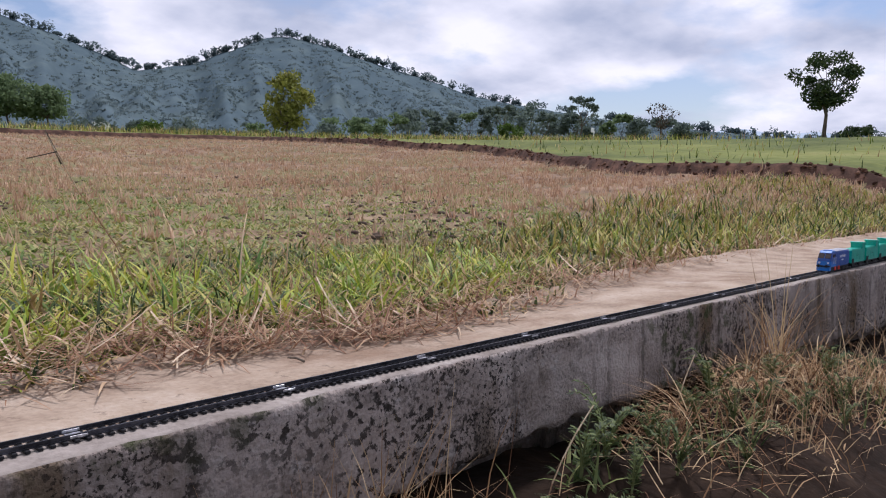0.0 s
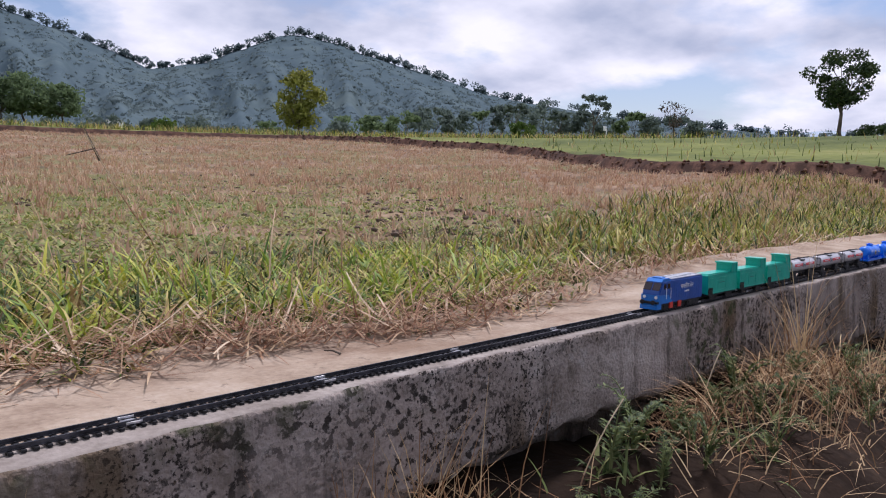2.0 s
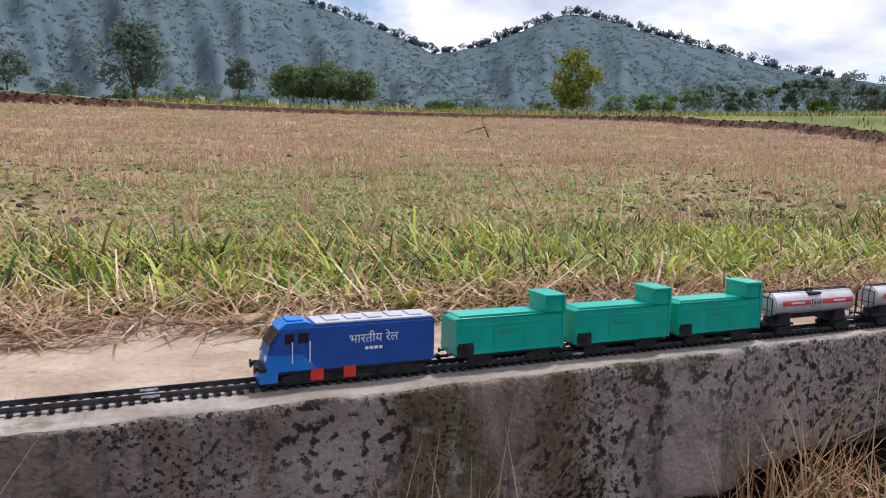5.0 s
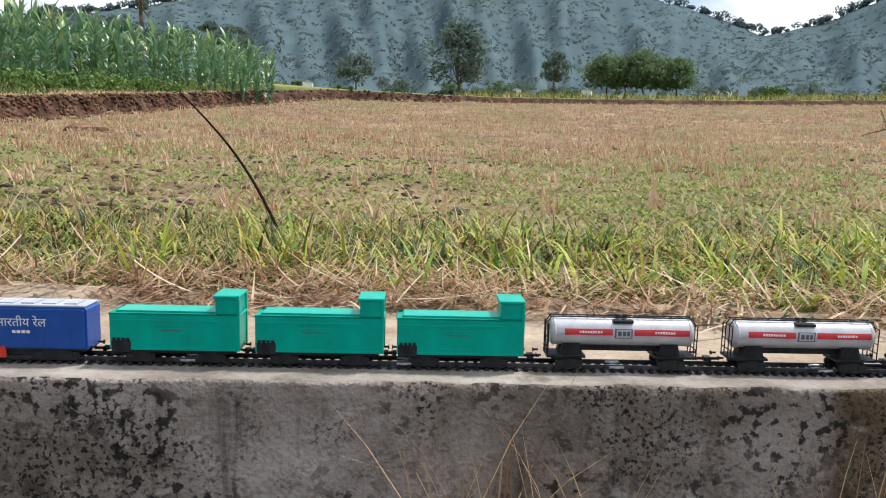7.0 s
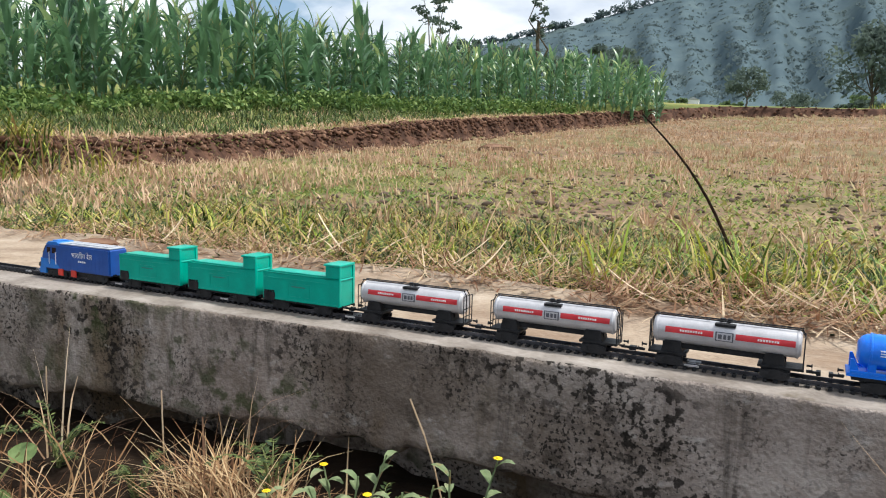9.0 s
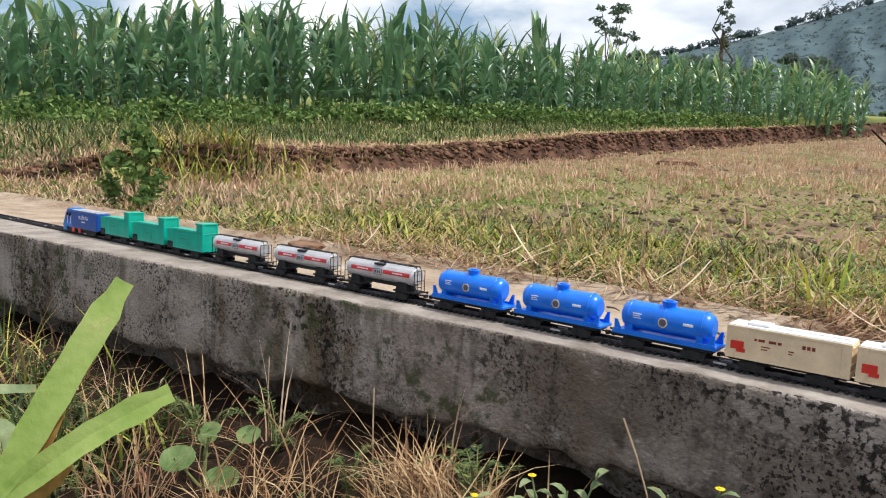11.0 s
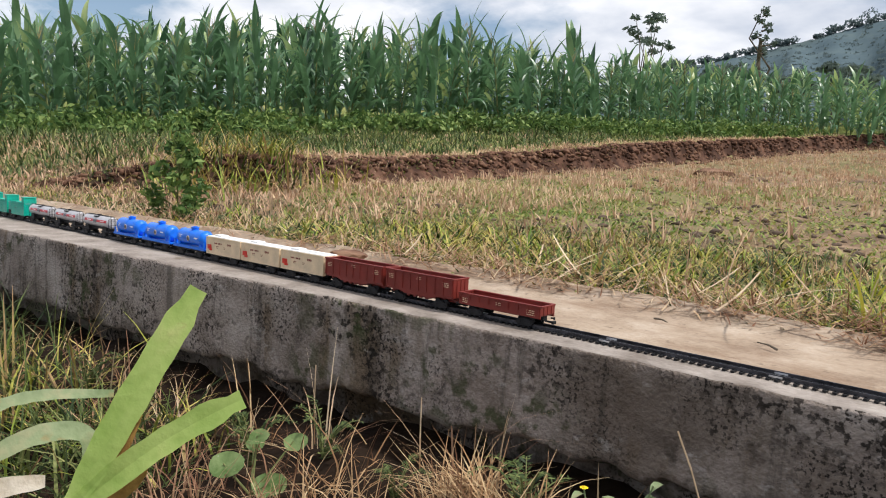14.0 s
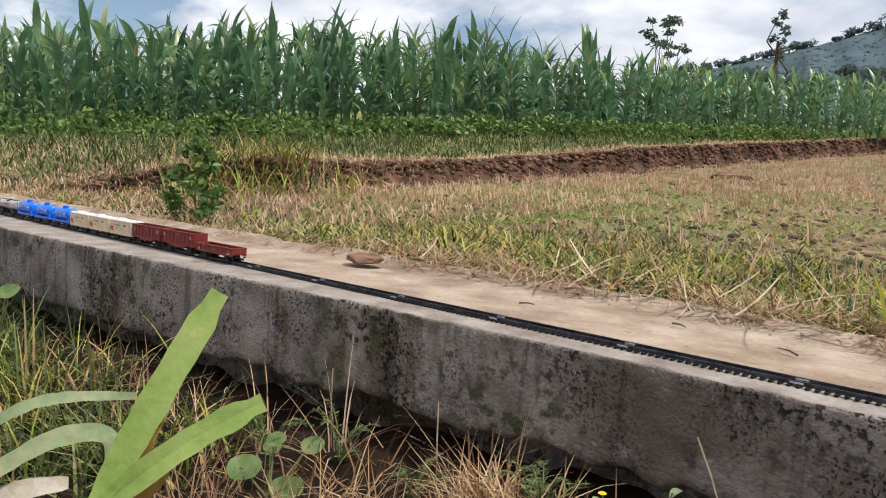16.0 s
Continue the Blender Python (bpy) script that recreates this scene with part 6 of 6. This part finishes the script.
        strips("hay_heap", np.stack([px, py, pz], -1), rng.uniform(0.05, 0.14, n), rng.uniform(0.0014, 0.003, n), rng.normal(2.4, 0.9, n), rng.uniform(0.7, 1.6, n), rng.uniform(-0.2, 1.6, n), dry, 4, label="matted heap of reddish dead grass", category="straw")
    # litter all over the earth
    n = 3800
    x = rng.uniform(-4.5, 3.2, n)
    y = wall_front(x) - 0.02 - rng.random(n) * 0.9
    strips("canal_litter", np.stack([x, y, bed(x, y) + 0.004], -1), rng.uniform(0.03, 0.12, n), rng.uniform(0.0012, 0.003, n), rng.uniform(0, 6.283, n), rng.uniform(0.7, 1.5, n), rng.uniform(-0.2, 0.8, n), M["drygrass"], 3, label="dead grass litter on the canal side", category="straw")


make_canal_plants()
make_feathery_weeds()


def ribbon(bm, pts, widths, up=(0, 0, 1), curl=0.25, notch=None):
    """A leaf blade along a line of places, folded at its rib."""
    last = None
    n = len(pts)
    for k, (p, w) in enumerate(zip(pts, widths)):
        p = Vector(p)
        way = (Vector(pts[min(k + 1, n - 1)]) - Vector(pts[max(k - 1, 0)])).normalized()
        side = way.cross(Vector(up)).normalized()
        nrm = side.cross(way)
        row = [bm.verts.new(p + side * w * s + nrm * abs(s) * w * curl) for s in (-0.5, -0.25, 0, 0.25, 0.5)]
        if last:
            for a in range(4):
                bm.faces.new((last[a], last[a + 1], row[a + 1], row[a]))
        last = row


def arc(p, q, sag, n):
    p, q = Vector(p), Vector(q)
    return [p.lerp(q, k / (n - 1)) + Vector((0, 0, sag * math.sin(math.pi * k / (n - 1)))) for k in range(n)]


M["near_leaf"] = material("pale green maize leaf", [(0.3, (0.27, 0.40, 0.09)), (0.6, (0.40, 0.52, 0.15)), (0.8, (0.50, 0.56, 0.20))], 0.5, 26, 5, 0.3, 150, thin=0.45, stretch=(1, 1, 1),
                          extra=patches((0.36, 0.30, 0.12), 40, 0.66, 0.72, 5, (1, 1, 1), 0.7))
M["old_leaf"] = material("drying grey-green leaf", [(0.3, (0.16, 0.22, 0.10)), (0.55, (0.28, 0.34, 0.18)), (0.8, (0.46, 0.40, 0.24))], 0.6, 30, 5, 0.3, 150, thin=0.3,
                         extra=patches((0.42, 0.20, 0.07), 18, 0.58, 0.68, 5, (1, 1, 1), 0.8))
M["dry_leaf"] = material("withered leaf", [(0.3, (0.20, 0.10, 0.03)), (0.6, (0.42, 0.24, 0.07)), (0.8, (0.36, 0.36, 0.10))], 0.7, 60, 5, 0.3, 200, thin=0.3)
M["bleached_leaf"] = material("bleached leaf", [(0.3, (0.45, 0.38, 0.28)), (0.7, (0.66, 0.60, 0.50))], 0.7, 50, 5, 0.3, 200, thin=0.3)
M["round_leaf"] = material("dull green round leaf", [(0.3, (0.10, 0.17, 0.05)), (0.7, (0.22, 0.30, 0.12))], 0.5, 40, 5, 0.3, 200, thin=0.3, extra=patches((0.5, 0.52, 0.42), 60, 0.64, 0.70, 4, (1, 1, 1), 0.6))
M["flower"] = material("yellow flower", [(0.3, (0.75, 0.48, 0.01)), (0.7, (0.85, 0.62, 0.03))], 0.6, 80, 4, 0, 200)


def make_near_maize():
    root = tagged(new("young_maize"), "young maize plant with torn pale green leaves in the canal", "maize")
    root.location = (-0.007, -0.010, 0.004)
    base = Vector((-1.52, -0.765, float(bed(-1.52, -0.765))))
    bm = bmesh.new()
    rod(bm, base, (-1.515, -0.758, 0.03), 0.009, 10, 0.006)
    part("stalk", bm, M["stalk"], root)
    fork = (-1.515, -0.757, 0.030)
    def leaf(tip, w, sag, mat, n=14, torn=True, up=(0.85, -0.42, 0.30)):
        bm = bmesh.new()
        pts = arc(fork, tip, sag, n)
        ws = [w * (0.35 + 0.65 * math.sin(math.pi * min(0.5, 0.12 + 0.8 * k / (n - 1)))) * (1 if k < n - 2 or not torn else 0.72) * (0.9 + 0.2 * rng.random()) for k in range(n)]
        ribbon(bm, pts, ws, up, 0.18)
        part("leaf", bm, mat, root)
    def blade(pts, widths, mat, up, label=""):
        """A leaf through a few places, rounded between them, with a torn edge."""
        P = [Vector(p) for p in pts]
        line, ws, n = [], [], 7
        for k in range(len(P) - 1):
            a, b, c, d = P[max(k - 1, 0)], P[k], P[k + 1], P[min(k + 2, len(P) - 1)]
            for q in range(n if k < len(P) - 2 else n + 1):
                f = q / n
                line.append(0.5 * (2 * b + (c - a) * f + (2 * a - 5 * b + 4 * c - d) * f * f + (3 * b - a - 3 * c + d) * f ** 3))
                ws.append((widths[k] + (widths[k + 1] - widths[k]) * f) * rng.uniform(0.90, 1.08))
        bm = bmesh.new()
        ribbon(bm, line, ws, up, 0.14)
        smooth(part("leaf", bm, mat, root, label).data)
    leaf((-1.519, -0.674, 0.150), 0.0180, 0.002, M["near_leaf"])
    leaf((-1.490, -0.660, 0.083), 0.0165, 0.006, M["near_leaf"])
    blade(((-1.575, -0.835, 0.050), (-1.556, -0.789, 0.083), (-1.549, -0.761, 0.091), (-1.532, -0.722, 0.089)), (0.005, 0.0075, 0.008, 0.005), M["old_leaf"], (0.6, -0.3, 0.75), "drying leaf with a bleached torn tip")
    blade(((-1.519, -0.748, 0.030), (-1.530, -0.738, 0.066), (-1.541, -0.765, 0.070), (-1.552, -0.800, 0.052)), (0.006, 0.011, 0.013, 0.009), M["old_leaf"], (0.6, -0.3, 0.75), "pale grey-green folded leaf")
    blade(((-1.517, -0.748, 0.030), (-1.516, -0.726, 0.060), (-1.518, -0.713, 0.078)), (0.007, 0.010, 0.004), M["dry_leaf"], (0.85, -0.42, 0.30), "withered orange-brown leaf")
    blade(((-1.516, -0.745, 0.022), (-1.512, -0.722, 0.040), (-1.513, -0.712, 0.050)), (0.009, 0.012, 0.006), M["dry_leaf"], (0.85, -0.42, 0.30), "withered orange-brown leaf")
    blade(((-1.560, -0.815, 0.020), (-1.545, -0.790, 0.042), (-1.531, -0.762, 0.046)), (0.007, 0.014, 0.008), M["bleached_leaf"], (0.6, -0.3, 0.75), "bleached torn leaf")


make_near_maize()


def round_leaf(bm, c, r, normal, seed):
    q = random.Random(seed)
    m = Vector(normal).to_track_quat("Z", "Y").to_matrix()
    mid = bm.verts.new(Vector(c) + m @ Vector((0, 0, -0.15 * r)))
    ring = []
    for k in range(14):
        a = 2 * math.pi * k / 14
        rr = r * (1.0 + 0.22 * math.cos(a) + q.uniform(-0.05, 0.05))
        ring.append(bm.verts.new(Vector(c) + m @ Vector((rr * math.cos(a), rr * 0.8 * math.sin(a), 0.05 * r * math.cos(2 * a)))))
    for k in range(14):
        bm.faces.new((mid, ring[k], ring[(k + 1) % 14]))


def make_round_weed(x, y, spots, label):
    root = tagged(new("broadleaf_weed"), label, "weed")
    g = Vector((x, y, float(bed(x, y))))
    for k, (px, py, pz, r) in enumerate(spots):
        bm = bmesh.new()
        rod(bm, g, (px, py, pz), 0.0022, 6, 0.0012)
        st = part("stem", bm, M["stalk"], root)
        bm = bmesh.new()
        round_leaf(bm, (px, py, pz), r, (0.25 + 0.2 * math.sin(k * 2.1), -0.55, 0.8), k)
        part("leaf", bm, M["round_leaf"], root)


make_round_weed(-2.01, -0.31, ((-2.042, -0.338, -0.213, 0.028), (-1.996, -0.295, -0.245, 0.027), (-2.026, -0.290, -0.178, 0.018), (-1.993, -0.248, -0.188, 0.020), (-2.05, -0.28, -0.20, 0.015)), "broad-leaved weed with dull green spotted leaves")
make_round_weed(-2.9, -0.42, ((-2.93, -0.45, -0.05, 0.03), (-2.85, -0.40, -0.06, 0.025), (-2.98, -0.40, -0.08, 0.025)), "broad-leaved green weed below the wall")


def make_flower_weed(x, y, top, seed):
    q = random.Random(seed)
    root = tagged(new("flowering_weed"), "pale green weed with small yellow flowers under the wall", "weed", "flowering weeds")
    g = Vector((x, y, float(bed(x, y)) - 0.005))
    for b in range(4):
        tip = Vector((x + q.uniform(-0.05, 0.05), y + q.uniform(-0.04, 0.02), top - q.uniform(0, 0.04)))
        bm = bmesh.new()
        rod(bm, g, tip, 0.002, 6, 0.001)
        part("stem", bm, M["old_leaf"], root)
        for k in range(7):
            f = 0.35 + 0.1 * k
            bm = bmesh.new()
            p = g.lerp(tip, min(f, 1.0))
            a = q.uniform(0, 6.28)
            e = p + Vector((0.022 * math.cos(a), 0.022 * math.sin(a), q.uniform(-0.004, 0.010)))
            ribbon(bm, arc(p, e, 0.004, 5), (0.003, 0.009, 0.011, 0.008, 0.002), (0, 0, 1), 0.3)
            part("leaf", bm, M["old_leaf"], root)
        if b < 1:
            bm = bmesh.new()
            for k in range(9):
                a = 2 * math.pi * k / 9
                ribbon(bm, [tip, tip + Vector((0.003 * math.cos(a), 0.003 * math.sin(a), 0.0025)), tip + Vector((0.005 * math.cos(a), 0.005 * math.sin(a), 0.002))], (0.002, 0.003, 0.002), (0, 0, 1), 0.1)
            lump(bm, tip + Vector((0, 0, 0.002)), (0.0028, 0.0028, 0.002), seed + b)
            part("flower", bm, M["flower"], root, "yellow flower head")


make_flower_weed(-1.48, -0.215, -0.090, 1)
make_flower_weed(-1.36, -0.195, -0.078, 2)
make_flower_weed(-1.55, -0.225, -0.140, 3)
make_flower_weed(-1.41, -0.205, -0.108, 4)


def make_sapling():
    root = tagged(new("sapling"), "small leafy green shrub beside the track", "shrub")
    root.location = (-3.72, 0.52, float(land(-3.72, 0.52)))
    bm = bmesh.new()
    C = []
    for k in range(22):
        a, f = rng.uniform(0, 6.28), (k + 1) / 22
        w = 0.105 * (1.1 - 0.85 * f)
        p = (w * math.cos(a), w * math.sin(a), 0.04 + 0.29 * f)
        limb(bm, (0, 0, 0.2 * f), p, 0.003, 0.001, 2)
        C.append(p)
    part("stem", bm, M["stalk"], root)
    V, F = leaf_cloud(C, [0.042] * 22, 40, 0.017)
    cr = mesh_ob("foliage", V, F, M["herb"]); cr.parent = root


make_sapling()


def make_bent_stem():
    root = tagged(new("bent_stem"), "dark curved dead stem standing in the verge grass", "dead stem")
    bm = bmesh.new()
    p, q = Vector((-1.165, 0.66, 0.03)), Vector((-1.363, 0.66, 0.322))
    pts = [p + (q - p) * (k / 10) + Vector((0.016, 0, 0.014)) * math.sin(math.pi * k / 10) for k in range(11)]
    for k in range(10):
        rod(bm, pts[k], pts[k + 1], 0.0036 - 0.0002 * k, 7, 0.0034 - 0.0002 * k, False)
    me = mesh_of("stem", bm, M["soil"])
    ob = new("stem", me); ob.parent = root
    root = tagged(new("seed_grass"), "tall thin seed grass stem bending over the verge", "grass stem")
    bm = bmesh.new()
    pts = [Vector((0.10, 0.55, 0.0)), Vector((0.05, 0.58, 0.13)), Vector((0.0, 0.60, 0.22)), Vector((-0.03, 0.615, 0.285)), Vector((-0.045, 0.62, 0.32))]
    for a, b in zip(pts, pts[1:]):
        rod(bm, a, b, 0.0011, 5, 0.0009, False)
    part("stem", bm, M["straw"], root)
    bm = bmesh.new()
    rod(bm, (-0.022, 0.615, 0.268), (-0.045, 0.62, 0.322), 0.0026, 6, 0.001)
    rod(bm, (-0.03, 0.615, 0.288), (-0.075, 0.62, 0.275), 0.0012, 6, 0.0008)
    part("seed_head", bm, M["bark"], root)


make_bent_stem()


def make_small_things():
    for k, (x, y, z, r) in enumerate(((-2.46, 0.26, 0.015, (0.06, 0.035, 0.012)), (-4.35, 7.1, 0.26, (0.20, 0.13, 0.07)))):
        bm = bmesh.new(); lump(bm, (0, 0, 0), r, k + 3)
        ob = new("earth_clod", mesh_of("earth_clod", bm, M["bank"]))
        ob.location = (x, y, max(z, float(land(x, y))))
        tagged(ob, "small heap of dark earth", "earth heap")
    for x, y, a, L in ((-1.634, 0.215, -0.5, 0.035), (-0.36, 0.16, 0.9, 0.05), (-0.52, 0.2, 0.3, 0.06), (0.1, 0.12, 1.8, 0.03), (-1.45, 0.17, 2.6, 0.04), (-1.9, 0.16, 0.2, 0.03)):
        bm = bmesh.new()
        d = Vector((math.cos(a), math.sin(a), 0)) * L
        rod(bm, Vector((0, 0, 0.002)) - d / 2, Vector((0.002, 0.001, 0.004)), 0.0018, 6, 0.0014)
        rod(bm, Vector((0.002, 0.001, 0.004)), Vector((0, 0, 0.003)) + d / 2, 0.0014, 6, 0.0008)
        ob = new("twig", mesh_of("twig", bm, M["bark"]))
        ob.location = (x, y, -0.001)
        tagged(ob, "short dry twig lying on the path", "twig", "twigs on the path")
    # a few pale stalks leaning on the wall face
    for x, y, h, dx in ((-1.383, -0.145, 0.20, -0.05), (-0.95, -0.10, 0.10, 0.02), (0.30, -0.15, 0.15, 0.10), (-2.05, -0.16, 0.14, 0.01), (-1.80, -0.17, 0.15, 0.005), (0.72, -0.12, 0.12, 0.05)):
        bm = bmesh.new()
        g = Vector((x, y, float(bed(x, y))))
        last = g
        for k in range(1, 6):
            f = k / 5
            nx = g + Vector((dx * f * f, -0.01 * f, h * f))
            rod(bm, last, nx, 0.0012, 5, 0.001, False)
            last = nx
        ob = new("dry_stalk", mesh_of("dry_stalk", bm, M["straw"]))
        tagged(ob, "thin pale dry stalk against the wall", "dry stalk", "dry stalks at the wall")


make_small_things()


# ---- what moves ----
RUN = [(0.0, 2.03), (0.75, 1.58), (1.5, 1.163), (2.5, 0.70), (3.5, 0.225), (4.5, -0.20), (7.0, -1.244), (10.0, -2.490), (12.5, -3.54), (14.5, -4.375), (16.0, -5.04)]


def motions():
    for thing, back in TRAIN:
        walk(thing, [(t, pose(x + back, 0, 0)) for t, x in RUN])


motions()
